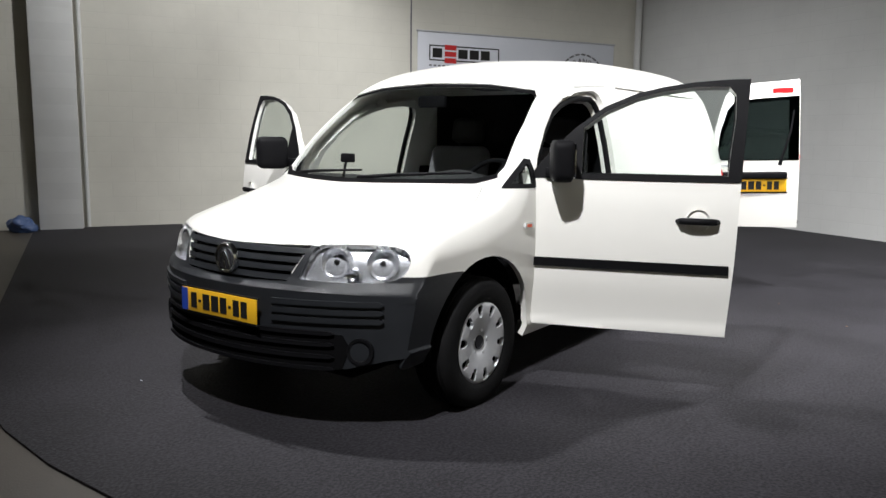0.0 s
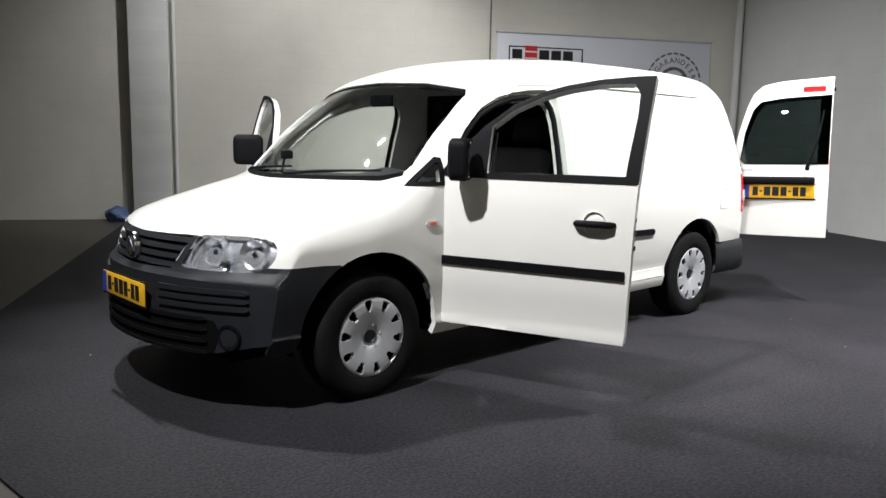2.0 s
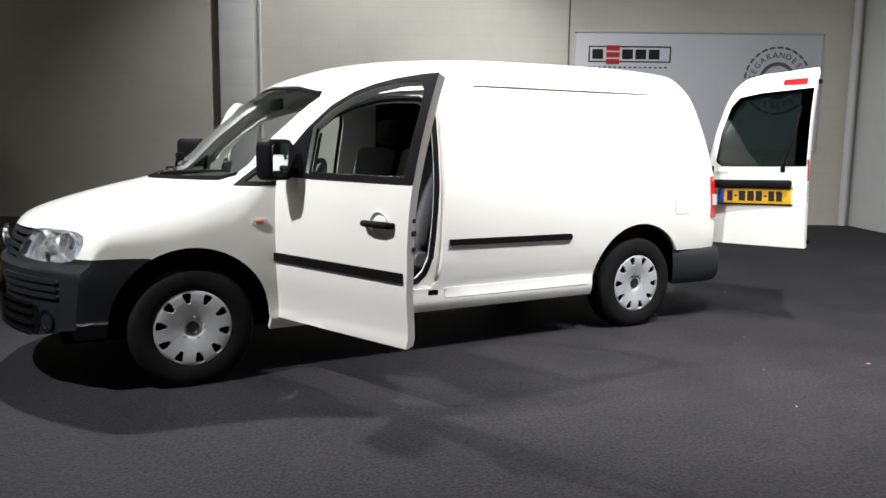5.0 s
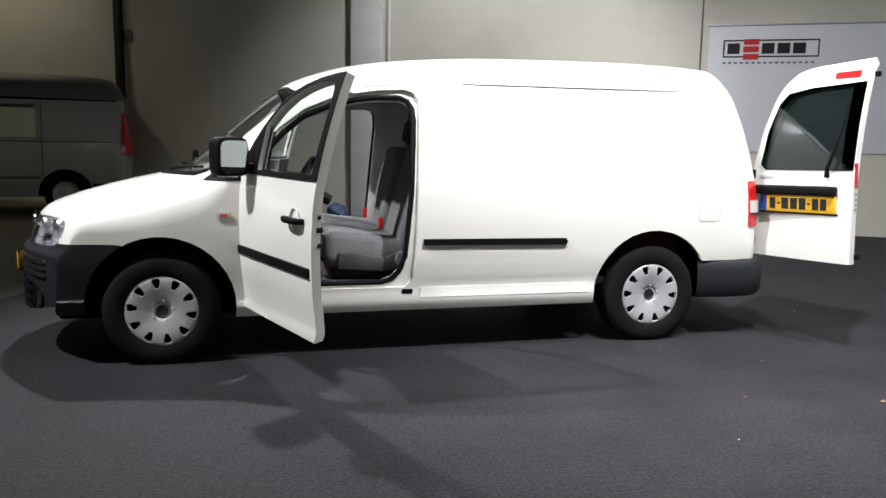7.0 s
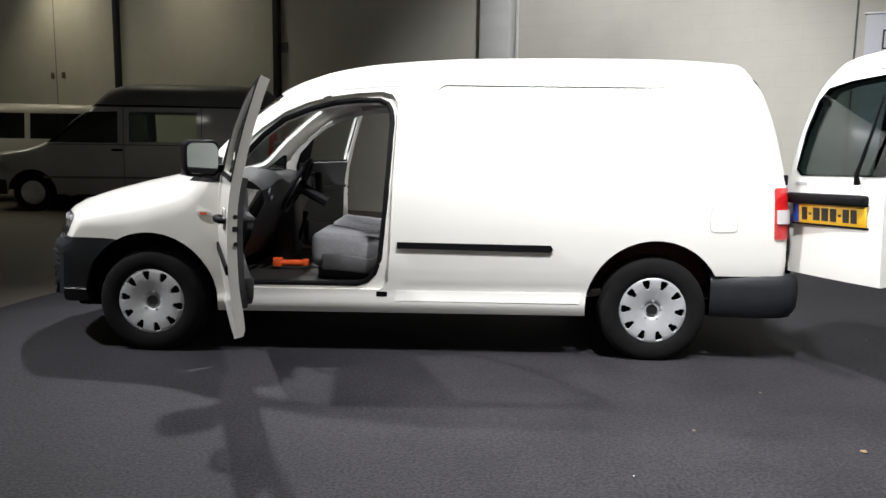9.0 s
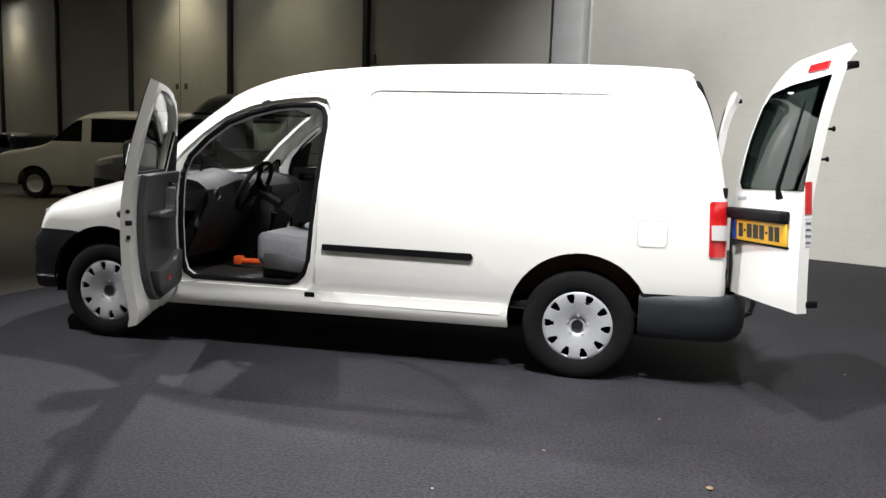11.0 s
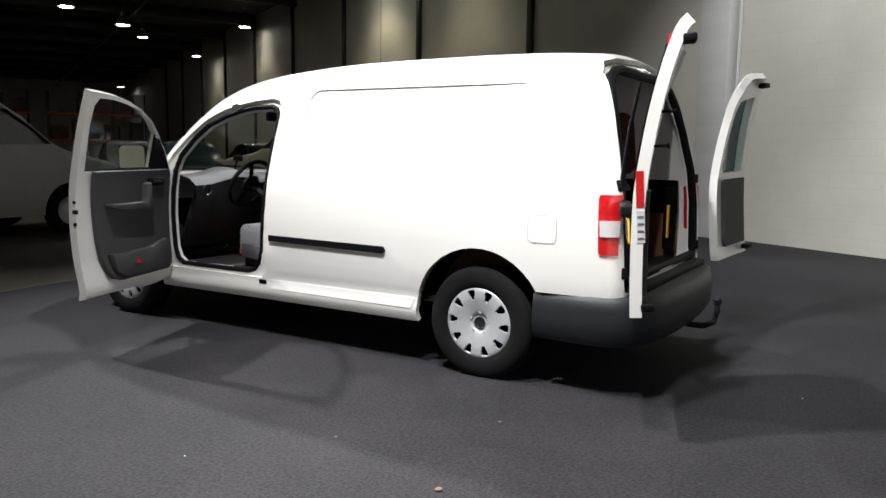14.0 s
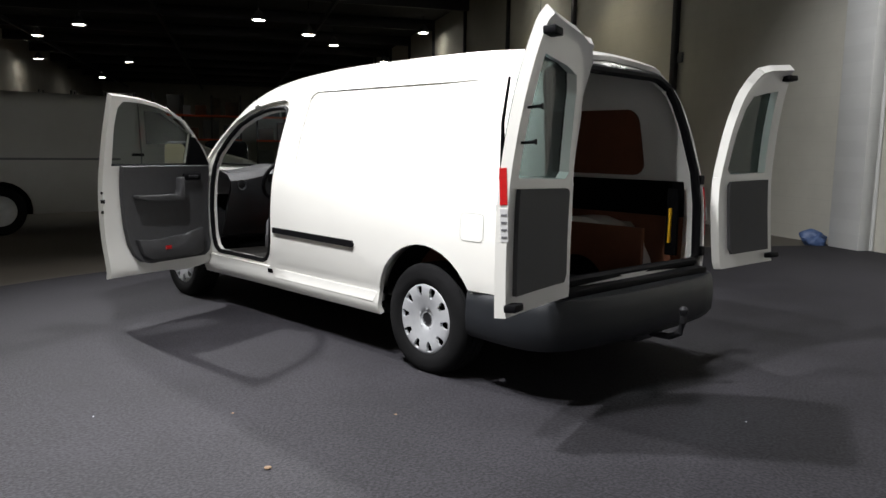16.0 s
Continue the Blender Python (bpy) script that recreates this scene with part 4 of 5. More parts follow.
# underside
part("underbody", box(-.60, 3.75, -.56, .56, .225, .36, .02), MATT, van, "black underbody")
part("silencer", moved(lathe([(0, -.25), (.07, -.25), (.085, -.22), (.085, .22), (.07, .25), (0, .25)], 20), pose(3.52, .25, .25)), STEEL, van)

# cabin
part("cabin_floor", box(.42, 3.77, -.78, .78, .385, .43, .01), CARGO, van, "dark floor mat and load floor")
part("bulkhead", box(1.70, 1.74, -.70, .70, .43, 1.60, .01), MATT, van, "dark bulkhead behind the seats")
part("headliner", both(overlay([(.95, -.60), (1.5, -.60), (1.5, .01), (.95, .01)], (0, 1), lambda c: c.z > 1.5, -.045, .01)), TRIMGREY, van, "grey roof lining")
dash = bmesh.new()
profile = [(.30, 1.035), (.48, 1.065), (.60, 1.04), (.66, .99), (.67, .92), (.62, .82), (.58, .70), (.50, .55), (.30, .50)]
rows = []
for y in np.linspace(-.76, .76, 25):
    hump = .055 * math.exp(-((y + .36) / .20) ** 2)
    out = .03 * math.exp(-(y / .18) ** 2)
    rows.append([(x + (out + hump * .4 if .5 < x else 0), y, z + (hump if z > .97 and x > .42 else 0)) for x, z in profile])
dash = grid(rows)
bmesh.ops.holes_fill(dash, edges=dash.edges[:])
bmesh.ops.recalc_face_normals(dash, faces=dash.faces[:])
part("dashboard", dash, DASH, van, "dark grey moulded dashboard")
for y, z in ((-.68, .96), (-.09, .955), (.09, .955), (.68, .96)):
    part("air_vent", moved(lathe([(.030, .002), (.034, .010), (.040, .012), (.044, .0)], 24), pose(.685, y, z, 0, 0, 90) @ pose(0, 0, 0, 180, 0, 0)), STEEL, van, "round air vent with a dull ring")
part("centre_console", box(.55, .72, -.12, .12, .50, .90, .02), DASH, van, "dark centre console")
part("gear_lever", tube([(.72, 0, .60), (.76, 0, .74), (.77, 0, .80)], [.014, .012, .022], 10), BLACK, van)
tilt = pose(.79, -.36, 1.00, 0, -62, 0)
rim_path = [tilt @ Vector((.185 * math.cos(a), .185 * math.sin(a), 0)) for a in np.linspace(0, 2 * math.pi, 36, endpoint=False)]
rim_bm = tube(rim_path, .016, 8, True)
for a in (200, 340, 90):
    c, s = math.cos(radians(a)), math.sin(radians(a))
    join(rim_bm, tube([tilt @ Vector((.05 * c, .05 * s, -.01)), tilt @ Vector((.18 * c, .18 * s, 0))], .016, 6))
join(rim_bm, moved(lathe([(0, .02), (.06, .015), (.075, -.01), (.05, -.04)], 20), tilt @ pose(0, 0, 0, 90, 0, 0)))
join(rim_bm, tube([tilt @ Vector((0, 0, -.03)), tilt @ Vector((0, 0, -.22))], .035, 8))
part("steering_wheel", rim_bm, BLACK, van, "black steering wheel")


def seat(y):
    """A cloth seat: bolstered cushion and backrest, side cover with its lever."""
    base = box(.92, 1.46, y - .26, y + .26, .50, .66, .07, 5)
    for v in base.verts:
        side = abs(v.co.y - y)
        if v.co.z > .60:
            v.co.z += .045 * step((side - .12) / .09) + .03 * step((1.10 - v.co.x) / .15) - .02 * step((v.co.x - 1.3) / .1)
    s = part("seat", base, CLOTH, van, "grey cloth seat")
    back_bm = box(-.07, .07, -.25, .25, 0, .64, .055, 5)
    for v in back_bm.verts:
        v.co.x -= .055 * step((abs(v.co.y) - .12) / .09)
        v.co.y *= 1 - .25 * max(0, v.co.z - .3)
    part("backrest", moved(back_bm, pose(1.47, y, .60, 0, 15, 0)), CLOTH, s, "grey cloth backrest")
    part("headrest", moved(box(-.05, .05, -.13, .13, 0, .18, .045, 4), pose(1.645, y, 1.26, 0, 12, 0)), DASH, s, "dark headrest")
    for side in (-.06, .06):
        part("headrest_post", tube([(1.625, y + side, 1.19), (1.645, y + side, 1.28)], .007, 6), STEEL, s)
    part("seat_base", box(.96, 1.42, y - .22, y + .22, .43, .51, .015), DASH, s, "dark seat base")
    cover = prism([(1.00, .50), (1.40, .47), (1.47, .52), (1.47, .60), (1.40, .62), (1.30, .565), (1.10, .60), (1.00, .60)], .03, "y", y - .29, .01)
    part("side_cover", cover, TRIMGREY, s, "grey plastic side cover")
    part("side_lever", moved(lathe([(0, -.012), (.04, -.012), (.05, -.004), (.05, .01)], 20), pose(1.40, y - .292, .56)), CLOTH, s)
    part("belt_buckle", box(1.34, 1.37, y + .27, y + .30, .66, .76, .006), RED, s, "red belt buckle")


seat(-.38), seat(.38)
part("inner_mirror", box(.70, .73, -.10, .10, 1.47, 1.54, .012), BLACK, van, "black interior mirror")
part("sun_visor", box(.83, 1.0, -.62, -.2, 1.575, 1.595, .006), TRIMGREY, van)
holder = tube([(.10, .15, 1.06), (.12, .15, 1.14), (.14, .15, 1.17)], .008, 6)
join(holder, box(.12, .16, .11, .19, 1.15, 1.20, .008))
part("phone_holder", holder, BLACK, van, "small black holder on the dashboard")
lock = tube([(.62, -.27, .475), (.84, -.27, .475)], .022, 10)
join(lock, box(.60, .66, -.30, -.24, .45, .51, .01)), join(lock, box(.80, .84, -.295, -.245, .455, .50, .008))
tagged(part("steering_lock", lock, ORANGE, None, "orange steering lock bar on the cabin floor"), category="steering lock")

# load space lining
for flip in ((lambda bm: bm), (lambda bm: mirrored(bm))):
    part("side_lining", flip(overlay(rounded(1.80, 3.35, 1.13, 1.56, .08), SIDE, flank, -.06, .012)), PLYWOOD, van, "red-brown plywood side lining")
    part("side_lining", flip(overlay([(1.62, .45), (2.55, .45), (2.62, .70), (2.75, .80), (3.25, .80), (3.36, .70), (3.42, .45), (3.65, .45), (3.65, .86), (1.62, .86)], SIDE, flank, -.075, .012)), PLYWOOD, van, "red-brown plywood side lining")
    part("lining_rail", flip(overlay([(1.62, .86), (3.65, .86), (3.65, 1.10), (1.62, 1.10)], SIDE, flank, -.07, .012)), MATT, van, "dark rail on the load space side")
    arch = []
    for a in np.linspace(0, 180, 14):
        c, s = math.cos(radians(a)), math.sin(radians(a))
        arch.append([(3.006 + .47 * c, -.80, .34 + .49 * s), (3.006 + .47 * c, -.57, .34 + .49 * s), (3.006, -.57, .34)])
    part("inner_arch", flip(grid(arch)), PAINT, van, "white inner wheel arch")
    part("arch_cover", flip(box(2.40, 3.50, -.575, -.545, .43, .79, .004)), PLYWOOD, van, "red-brown plywood cover beside the wheel arch")
bag = box(3.605, 3.62, .668, .69, .70, .92, .004)
tagged(part("warning_triangle_case", bag, YELLOW, None, "yellow and black flat case standing in the load space"), category="case")
tagged(part("jack_cover", box(3.575, 3.655, .692, .715, .62, 1.04, .006), MATT, None, "black holder beside the yellow case"), category="holder")
master.free()

# ---------------------------------------------------------------- banner on the wall
def on_wall(u, z, out=0.0):
    p = hall(u, WALL_V - out)
    return Matrix.Translation((p.x, p.y, z)) @ pose(0, 0, 0, 0, 0, HALL)


banner = empty("wall_banner", "white wall banner with a dark framed logo and round stamp", "banner")
part("banner_sheet", moved(box(3.75, 7.64, WALL_V - .03, WALL_V - .004, 1.2, 3.01, .004), hall_matrix()), BANNER, banner)
part("banner_edge", moved(box(3.73, 7.66, WALL_V - .045, WALL_V - .004, 3.01, 3.035, .004), hall_matrix()), SILVER, banner)


def wall_box(name, u0, u1, z0, z1, mat, out=.034):
    part(name, moved(box(u0, u1, WALL_V - out, WALL_V - .030, z0, z1), hall_matrix()), mat, banner)


L0, L1, Z0, Z1 = 3.95, 5.25, 2.56, 2.81
for u0, u1, z0, z1 in ((L0, L1, Z1 - .02, Z1), (L0, L1, Z0, Z0 + .02), (L0, L0 + .02, Z0, Z1), (L1 - .02, L1, Z0, Z1)):
    wall_box("logo_frame", u0, u1, z0, z1, INK)
for k in range(3):
    wall_box("logo_stripe", L0 + .28, L0 + .49, Z0 - .03 + k * .105, Z0 + .05 + k * .105, REDPAINT, .037)
for u in (L0 + .06, L0 + .53, L0 + .74, L0 + .95):
    wall_box("logo_block", u, u + .17, Z0 + .05, Z1 - .05, INK)
for k in range(16):
    wall_box("tagline_bar", L0 + k * .08, L0 + .045 + k * .08, Z0 - .09, Z0 - .065, GREYINK)
# round stamp: two broken rings, a slanted field and its words
def lettering(text, size, mat, m, name, spacing=1.0):
    curve = bpy.data.curves.new(name, "FONT")
    curve.body, curve.size, curve.extrude = text, size, .002
    curve.align_x, curve.align_y, curve.space_character = "CENTER", "CENTER", spacing
    tmp = new("tmp_text", curve)
    bpy.context.view_layer.update()
    me = bpy.data.meshes.new_from_object(tmp.evaluated_get(bpy.context.evaluated_depsgraph_get()))
    bpy.data.objects.remove(tmp)
    me.transform(m)
    me.materials.clear()
    me.materials.append(mat)
    ob = new(name, me)
    ob.parent = banner
    return ob


STAMP_U, STAMP_Z = 6.95, 2.30
stamp = on_wall(STAMP_U, STAMP_Z, .036) @ pose(0, 0, 0, 90, 0, 0)
for k in range(26):
    a0, a1 = 2 * math.pi * k / 26, 2 * math.pi * (k + .72) / 26
    pts = [(r * math.cos(a), r * math.sin(a)) for r, order in ((.53, (a0, (a0 + a1) / 2, a1)), (.50, (a1, (a0 + a1) / 2, a0))) for a in order]
    part("stamp_ring", moved(prism(pts, .004, "z"), stamp), GREYINK, banner)
for lo, hi in ((28, 172), (208, 352)):
    pts = [(r * math.cos(radians(a)), r * math.sin(radians(a))) for r, order in ((.29, np.linspace(lo, hi, 16)), (.235, np.linspace(hi, lo, 16))) for a in order]
    part("stamp_arc", moved(prism(pts, .004, "z"), stamp), GREYINK, banner)
    s = 1 if lo < 90 else -1
    part("stamp_line", moved(box(-.27, .27, s * .115 - .012, s * .115 + .012, 0, .004), stamp @ pose(0, 0, 0, 0, 0, 10)), GREYINK, banner)
lettering("100%", .21, GREYINK, stamp @ pose(0, 0, .002, 0, 0, 10), "stamp_number")
for word, centre, way in (("GEGARANDEERD", 90, -1), ("TEVREDEN", 270, 1)):
    stepping = 15.5
    for i, ch in enumerate(word):
        a = centre + way * (i - (len(word) - 1) / 2) * stepping
        m = stamp @ pose(.395 * math.cos(radians(a)), .395 * math.sin(radians(a)), .002, 0, 0, a - 90 if way < 0 else a + 90)
        lettering(ch, .13, GREYINK, m, "stamp_letter")

# ---------------------------------------------------------------- wall joints, pillars and roof beams
for u in (-6.32, -11.05, -15.9, -20.6, -25.3, -30.0, -34.7, -39.4, -44.1):
    col = empty("wall_column", "dark steel column between the wall panels", "column", kind="structure")
    part("column_face", moved(box(u - .09, u + .05, WALL_V - .10, WALL_V - .002, 0, CEIL, .01), hall_matrix()), STEEL, col)
for u in (-13.4, 3.64):
    part("panel_joint", moved(box(u - .012, u + .012, WALL_V - .006, WALL_V - .001, 0, CEIL), hall_matrix()), GREYINK, bpy.data.objects["wall_back"])
part("drain_pipe", moved(tube([(-1.22, WALL_V - .05, .02), (-1.22, WALL_V - .05, CEIL)], .025, 8), hall_matrix()), WALLPAINT, pil, "thin white pipe")
part("corner_pipe", moved(tube([(8.12, WALL_V - .10, .02), (8.12, WALL_V - .10, CEIL)], .06, 10), hall_matrix()), WALLPAINT, pil, "white pipe in the hall corner")
for u in range(-60, 9, 5):
    structure("beam", moved(box(u - .08, u + .08, -11, WALL_V - .1, CEIL - .45, CEIL - .02, .02), hall_matrix()), STEEL, "dark steel roof beam", "beam")
for v in (-9, -3, 3):
    structure("beam", moved(box(-64, 8.2, v - .05, v + .05, CEIL - .62, CEIL - .46, .02), hall_matrix()), STEEL, "dark steel roof purlin", "beam")
switch = moved(box(-6.25, -6.09, WALL_V - .05, WALL_V - .002, 2.97, 3.16, .01), hall_matrix())
tagged(part("wall_box", switch, GREYROOF, None, "small grey junction box on the wall panel"), category="junction box")

for u in (-13.52, -13.10):
    tagged(part("wall_bracket", moved(box(u - .04, u + .04, WALL_V - .05, WALL_V - .002, 2.68, 2.82, .008), hall_matrix()), SHELF, None, "small brown bracket on the wall panel"), category="bracket", group="wall brackets")

# ---------------------------------------------------------------- hall lamps
def bell_lamp(p, power):
    lamp_ob = empty("pendant_lamp", "grey bell-shaped hall lamp under the roof", "lamp", "hall lamps", m=Matrix.Translation(p))
    part("shade", moved(lathe([(.05, .32), (.09, .30), (.16, .16), (.24, .02), (.25, 0), (.235, .01), (.15, .15), (.06, .28)], 24), pose(0, 0, 0, 90, 0, 0)), GREYROOF, lamp_ob, "grey metal shade")
    part("bulb", moved(lathe([(0, -.03), (.18, -.01), (.20, .04), (0, .10)], 18), pose(0, 0, 0, 90, 0, 0)), LAMPGLOW, lamp_ob, "glowing lamp glass")
    part("stem", tube([(0, 0, .30), (0, 0, CEIL - p[2] - .03)], .02, 8), STEEL, lamp_ob)
    if power:
        spot((p[0], p[1], p[2] - .06), (p[0], p[1], 0), power, 118, .6, .15, (1, .9, .62))


# last two, out of view, and u -8.6 are added to brighten the walls
for u, v, z, power in ((-24.0, 7.1, 5.9, 80), (-19.6, 0.5, 5.35, 0), (-20.6, 2.2, 5.1, 0), (-28.2, 4.0, 5.75, 12), (-13.0, 6.9, 5.9, 150), (-11.5, 2.0, 5.9, 380), (-8.6, 6.4, 5.9, 90), (-31.5, 6.9, 5.5, 40),
                       (-56, 6.8, 5.6, 0), (-24, -5.7, 5.5, 0), (-28.7, -8.1, 5.6, 0), (-37.4, -10.0, 5.5, 0), (-37, -5.6, 5.5, 0), (-48, -8.6, 5.5, 0), (0.5, -9.6, 5.9, 420), (5.5, -9.6, 5.9, 420)):
    p = hall(u, v)
    bell_lamp((p.x, p.y, z), power)

# ---------------------------------------------------------------- other vehicles
def simple_wheel(parent, x, y, r, side):
    w = part("wheel", moved(lathe([(r * .62, -.09), (r * .9, -.10), (r, -.07), (r, .07), (r * .9, .10), (r * .62, .09)], 32), pose(x, y, r)), RUBBER, parent, "black tyre on a steel wheel")
    part("rim", moved(lathe([(0, -.05), (r * .2, -.06), (r * .3, -.045), (r * .5, -.05), (r * .62, -.08), (r * .63, -.02)], 24), pose(x, y, r, 0, 0, 0 if side < 0 else 180)), SILVER, w)


def vehicle(name, label, category, m, top, low, width, tumble, belt, paint, windows, wheels, r, bumpers=(), roof_from=None, extra=()):
    """A parked vehicle: its side outline gives the shape, windows are set into it. Front at small x."""
    thing = empty(name, label, category, "parked vehicles", m=m)
    curve = smooth_table(top)
    xs = np.linspace(top[0][0], top[-1][0], 56)
    rows = []
    for x in xs:
        zt, end = curve(x), min(1.0, (x - xs[0]) / .5 + .0, (xs[-1] - x) / .18 + .0)
        plan = .86 + .14 * math.sqrt(max(0, 1 - (1 - end) ** 2))
        sec = []
        for i in range(24):
            t = i / 23
            if t < .62:
                z = low + (zt - low) * min(1, t / .62) * .88
                y = width / 2 * plan * (1 - tumble * max(0, z - belt)) * (1 - .05 * max(0, .5 - z) * 2)
            else:
                a = (t - .62) / .38 * math.pi / 2
                z0 = low + (zt - low) * .88
                y0 = width / 2 * plan * (1 - tumble * max(0, z0 - belt))
                z, y = z0 + (zt - z0) * math.sin(a) ** .8, y0 * math.cos(a) ** .45 if a < 1.57 else 0
            sec.append((x, -max(y, 0), z))
        rows.append(sec)
    head, end_row = rows[0], rows[-1]
    rows = [[(x, y * f, z) for x, y, z in head] for f in (0, .35, .7)] + rows + [[(x, y * f, z) for x, y, z in end_row] for f in (.7, .35, 0)]
    bm = grid(rows)
    bmesh.ops.remove_doubles(bm, verts=bm.verts[:], dist=1e-4)
    bm.normal_update()
    if sum(f.normal.y * f.calc_area() for f in bm.faces) > 0:
        bmesh.ops.reverse_faces(bm, faces=bm.faces[:])
    solid = bm.copy()
    panes = []
    for outline, mat in windows:
        panes.append((taken(bm, cut(bm, outline, SIDE, lambda c: c.y < -.3)), mat))
    for cx in wheels:
        bmesh.ops.delete(bm, geom=cut(bm, arc_outline(cx, r, r * 1.22, .0, 14), SIDE, lambda c: c.y < -.3), context="FACES")
    bands = []
    for outline in bumpers:
        bands.append(taken(bm, cut(bm, outline, SIDE, lambda c: True)))
    cap = None
    if roof_from:
        cap = taken(bm, cut(bm, roof_from, SIDE, lambda c: True))
    part("body", thick(both(bm), .02), paint, thing)
    for pane_bm, mat in panes:
        twin = mirrored(pane_bm)
        part("window", thick(pushed(pane_bm, -.012), .005), mat, thing, "dark window")
        part("window", thick(pushed(twin, -.012), .005), mat, thing, "dark window")
    for b in bands:
        part("bumper", thick(both(pushed(b, .012)), .02), PLASTIC, thing, "dark plastic bumper")
    if cap:
        part("raised_roof", thick(both(pushed(cap, .015)), .02), GREYROOF, thing, "dull grey raised roof")
    for outline, mat, label2 in extra:
        piece = solid.copy()
        got = taken(piece, cut(piece, outline, SIDE, lambda c: c.y < -.3))
        piece.free()
        part(label2.replace(" ", "_"), thick(pushed(got.copy(), .012), .014), mat, thing)
        part(label2.replace(" ", "_"), mirrored(thick(pushed(got, .012), .014)), mat, thing)
    part("underbody", box(top[0][0] + .5, top[-1][0] - .3, -width / 2 + .25, width / 2 - .25, low - .02, low + .5), MATT, thing)
    for cx in wheels:
        for s in (-1, 1):
            simple_wheel(thing, cx, s * (width / 2 - .12), r, s)
    solid.free()
    return thing


GREY_TOP = [(-.90, .78), (-.84, .92), (-.6, 1.02), (-.1, 1.12), (.15, 1.20), (.8, 1.72), (1.0, 1.86), (1.35, 2.16), (1.8, 2.24), (3.3, 2.24), (3.92, 2.18), (4.12, 1.85), (4.20, 1.2)]
vehicle("parked_van", "silver grey crew van with a dull raised roof", "van", pose(-5.60, 7.95, 0, 0, 0, 7) @ pose(0, .85, 0), GREY_TOP, .30, 1.90, .12, 1.1, GREYCAR,
        [([(.18, 1.20), (1.46, 1.20), (1.46, 1.75), (.92, 1.73), (.5, 1.46)], TINT), ([(1.64, 1.22), (2.80, 1.22), (2.80, 1.75), (1.64, 1.75)], GLASS)], (0, 3.2), .33,
        [[(-1, .2), (-.42, .2), (-.42, .55), (-1, .60)], [(3.6, .2), (4.2, .2), (4.2, .5), (3.6, .5)]], [(.9, 1.88), (4.2, 1.84), (4.2, 2.4), (.9, 2.4)],
        [([(1.555, .45), (1.569, .45), (1.569, 1.84), (1.555, 1.84)], GREYROOF, "door joint"), ([(2.88, .55), (2.894, .55), (2.894, 1.84), (2.88, 1.84)], GREYROOF, "door joint"), ([(.2, .58), (2.85, .58), (2.85, .62), (.2, .62)], GREYROOF, "side trim"), ([(.3, 1.16), (3.9, 1.16), (3.9, 1.18), (.3, 1.18)], GREYROOF, "belt line"), ([(1.36, 1.06), (1.54, 1.06), (1.54, 1.10), (1.36, 1.10)], BLACK, "door handle"), ([(.95, 1.825), (4.0, 1.825), (4.0, 1.865), (.98, 1.865)], BLACK, "roof joint"), ([(4.03, .95), (4.2, .95), (4.2, 1.65), (4.07, 1.65)], RED, "tail lamp"), ([(-.8, .80), (-.45, .86), (-.5, .98), (-.78, .94)], WHITELENS, "headlamp")])
vehicle("parked_minibus", "white minibus with dark windows behind the grey van", "minibus", pose(-9.2, 10.3, 0, 0, 0, 7), [(-.9, .75), (-.85, .95), (-.3, 1.08), (.2, 1.20), (.9, 1.75), (1.2, 1.90), (2.0, 1.95), (3.7, 1.94), (3.95, 1.8), (4.0, 1.2)], .30, 1.88, .12, 1.1, DIMWHITE,
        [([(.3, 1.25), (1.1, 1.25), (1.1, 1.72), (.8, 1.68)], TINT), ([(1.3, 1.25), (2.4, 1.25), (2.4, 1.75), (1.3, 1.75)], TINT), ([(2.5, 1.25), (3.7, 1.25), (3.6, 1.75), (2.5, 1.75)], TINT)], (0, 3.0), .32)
WHITE_TOP = [(-.92, .80), (-.86, .98), (-.5, 1.10), (-.1, 1.20), (.1, 1.28), (.75, 1.80), (1.0, 1.92), (1.6, 1.97), (3.6, 1.96), (3.92, 1.86), (3.98, 1.2)]
vehicle("parked_van", "white panel van with steel wheels in the dark", "van", pose(-6.35, 2.25, 0, 0, 0, -90), WHITE_TOP, .28, 1.90, .12, 1.1, DIMWHITE,
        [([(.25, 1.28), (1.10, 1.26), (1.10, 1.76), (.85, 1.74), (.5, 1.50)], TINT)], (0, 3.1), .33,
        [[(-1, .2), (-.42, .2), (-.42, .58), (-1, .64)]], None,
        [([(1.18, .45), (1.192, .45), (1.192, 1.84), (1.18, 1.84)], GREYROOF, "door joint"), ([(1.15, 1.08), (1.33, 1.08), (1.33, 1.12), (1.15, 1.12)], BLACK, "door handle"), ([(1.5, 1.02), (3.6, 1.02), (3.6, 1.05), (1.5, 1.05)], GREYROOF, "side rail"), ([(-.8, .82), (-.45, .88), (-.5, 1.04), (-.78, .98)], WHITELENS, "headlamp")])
CAR_TOP = [(-.8, .55), (-.75, .72), (-.3, .88), (.25, .98), (.9, 1.38), (1.3, 1.46), (2.2, 1.44), (2.9, 1.15), (3.2, 1.02), (3.28, .7)]
CAR_WIN = [([(.55, 1.0), (1.45, 1.0), (1.45, 1.36), (1.0, 1.34)], TINT), ([(1.55, 1.0), (2.5, 1.02), (2.2, 1.34), (1.55, 1.37)], TINT)]
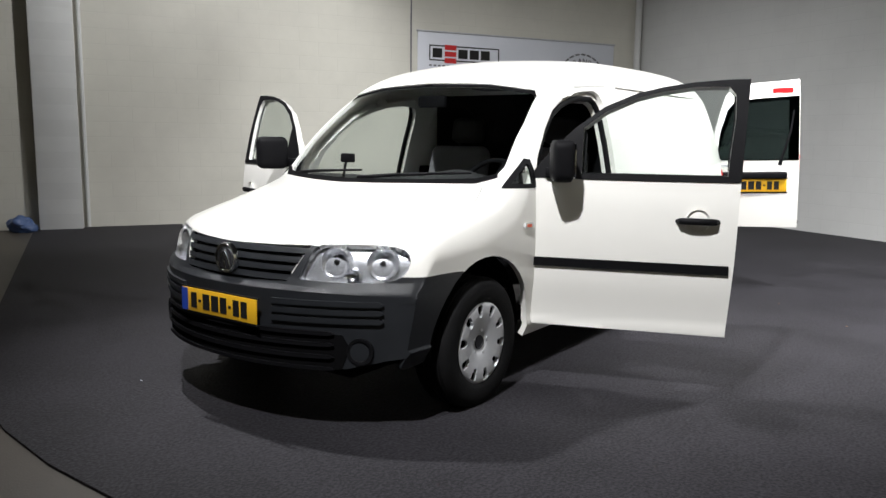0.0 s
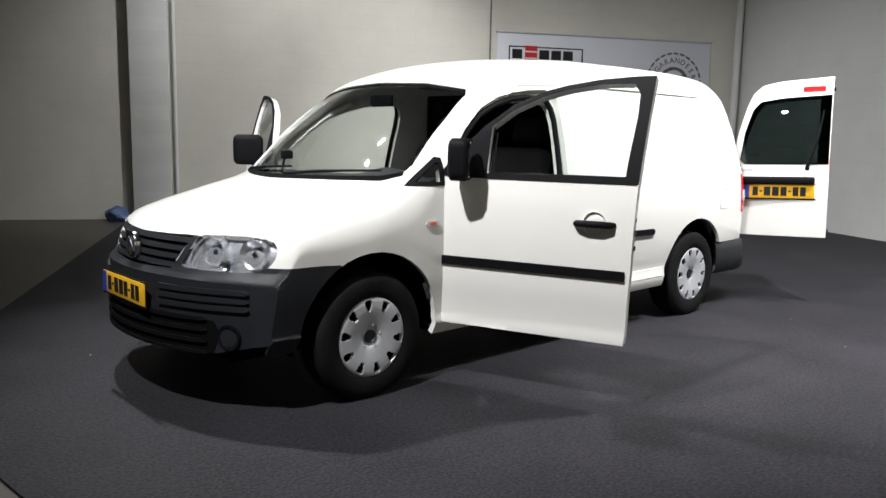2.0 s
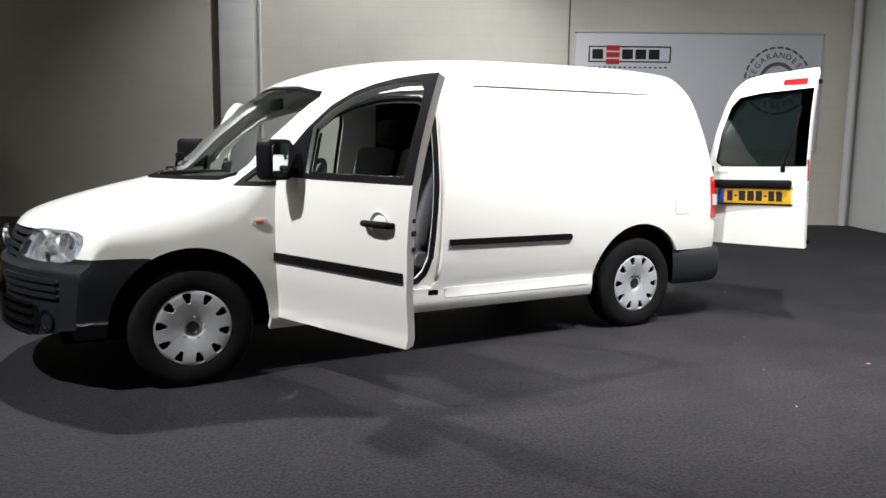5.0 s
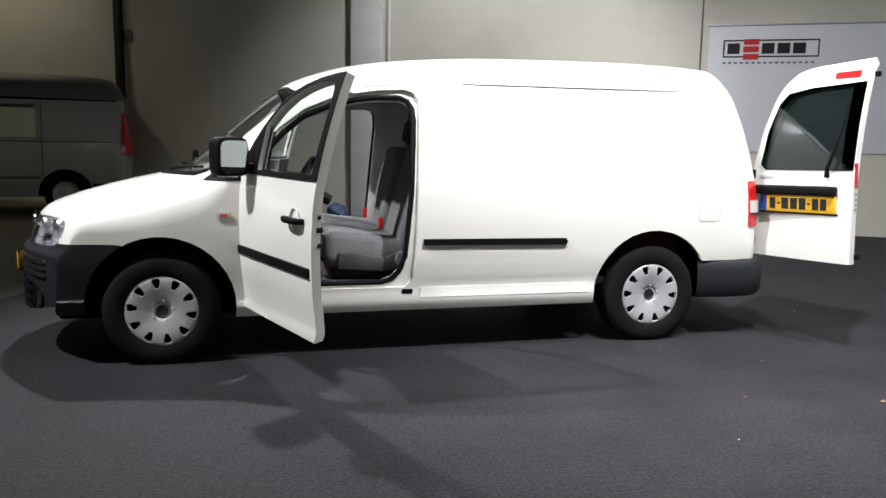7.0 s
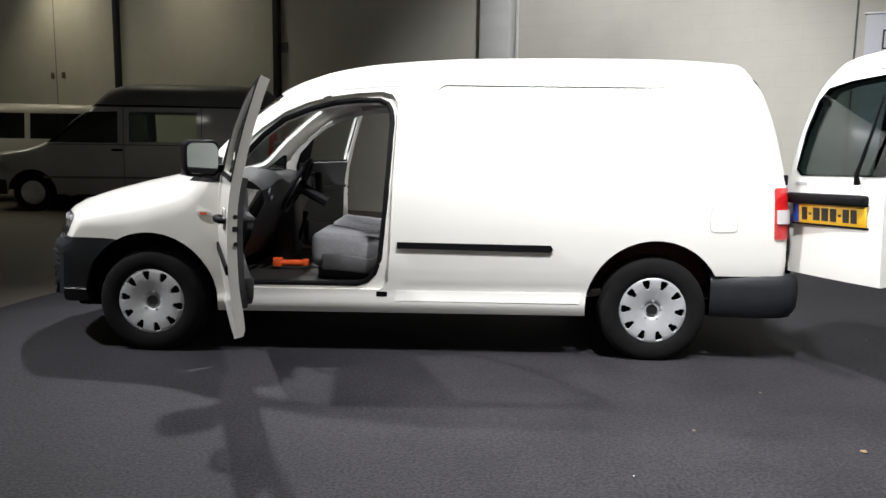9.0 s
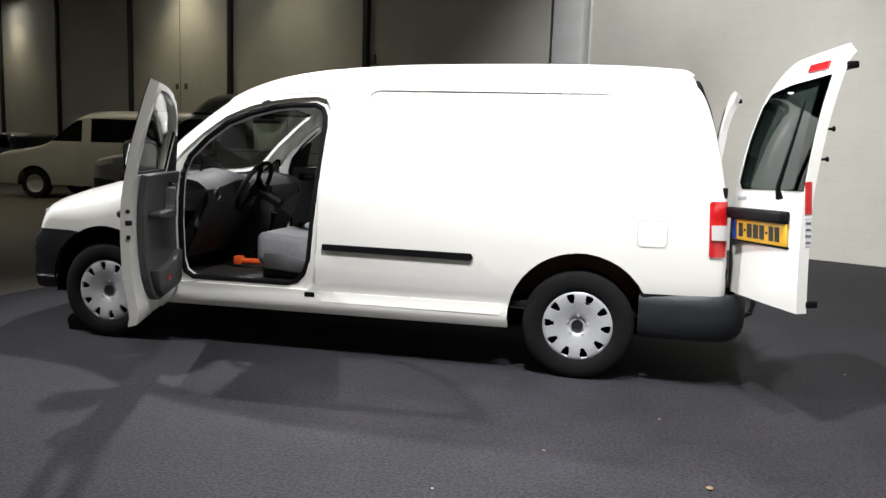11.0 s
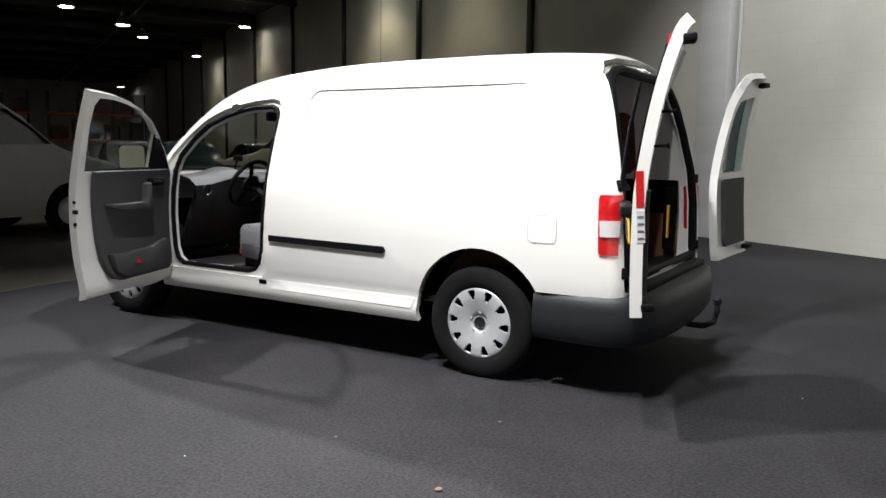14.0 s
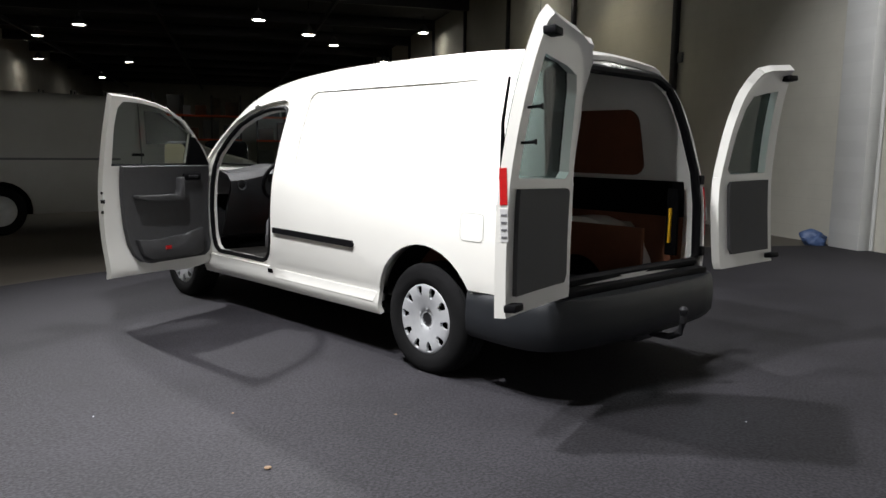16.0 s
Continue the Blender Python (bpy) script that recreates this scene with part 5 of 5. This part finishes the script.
for k, (x, y, turn, mat, words) in enumerate(((-14.5, 12.5, 150, TEALCAR, "small teal hatchback parked in the dark hall"), (-12.6, 14.2, 150, DARKCAR, "dark estate car parked in the dark hall"), (-10.8, 14.8, 150, DARKCAR, "dark car parked near the panel wall"), (-17.5, 12.5, 150, GREYCAR, "grey car parked far down the hall"), (-20.5, 10.5, 150, DARKCAR, "dark car parked far down the hall"))):
    vehicle("parked_car", words, "car", pose(x, y, 0, 0, 0, turn), CAR_TOP, .22, 1.72, .25, .9, mat, CAR_WIN, (0, 2.5), .30)

# far racks with goods
def rack(u, v, turn, wide):
    p = hall(u, v)
    r = empty("storage_rack", "steel storage rack with mixed boxes", "rack", "far racks", m=Matrix.Translation((p.x, p.y, 0)) @ pose(0, 0, 0, 0, 0, HALL + turn))
    for x in np.linspace(0, wide, 4):
        for y in (0, .9):
            part("upright", box(x - .04, x + .04, y - .04, y + .04, 0, 4.0), STEEL, r)
    for z in (.15, 1.5, 2.8):
        part("shelf", box(-.05, wide + .05, -.05, .95, z, z + .10), ORANGE if z > 1 else STEEL, r)
        x = .1
        while x < wide - .6:
            w, h = random.uniform(.4, .9), random.uniform(.4, 1.1)
            part("box", box(x, min(wide, x + w), .05, .85, z + .10, z + .10 + h, .01), random.choice((SHELF, BANNER, SHELF, PLYWOOD, GREYROOF)), r)
            x += w + random.uniform(.05, .3)


for u, v in ((-38.5, 5.5), (-38.5, 0.0), (-38.5, -5.5)):
    rack(u, v, -90, 4.6)

# ---------------------------------------------------------------- small things on the floor
def scrap(x, y, size, words, mat):
    bm = bmesh.new()
    bmesh.ops.create_icosphere(bm, subdivisions=2, radius=size)
    for v in bm.verts:
        v.co *= 1 + .5 * noise.noise(v.co * 40 + Vector((x, y, 0)))
        v.co.z *= .35
    low = min(v.co.z for v in bm.verts)
    tagged(part("floor_scrap", moved(bm, pose(x, y, .0125 - low)), mat, None, words), category="scrap", group="scraps on the carpet")


for x, y, size, mat, words in ((3.585, -2.207, .015, WOOD, "dry curled leaf on the carpet"), (3.443, -1.432, .008, WOOD, "small brown crumb on the carpet"), (2.93, -2.0, .008, WOOD, "small brown crumb on the carpet"), (4.6, -.25, .005, BANNER, "white paper crumb on the carpet"), (2.55, -2.5, .004, BANNER, "white paper crumb on the carpet"), (-.8, .75, .005, BANNER, "white paper crumb on the carpet")):
    scrap(x, y, size, words, mat)
bm = bmesh.new()
bmesh.ops.create_icosphere(bm, subdivisions=4, radius=.17)
for v in bm.verts:
    v.co *= 1 + .45 * noise.noise(v.co * 7) + .15 * noise.noise(v.co * 22)
    v.co.z = max(v.co.z, -.12) * .75
p = hall(-2.02, 7.62)
tagged(part("rubbish_bag", moved(bm, pose(p.x, p.y, .09)), BLUEBAG, None, "crumpled blue plastic bag by the wall pillar"), category="bag")
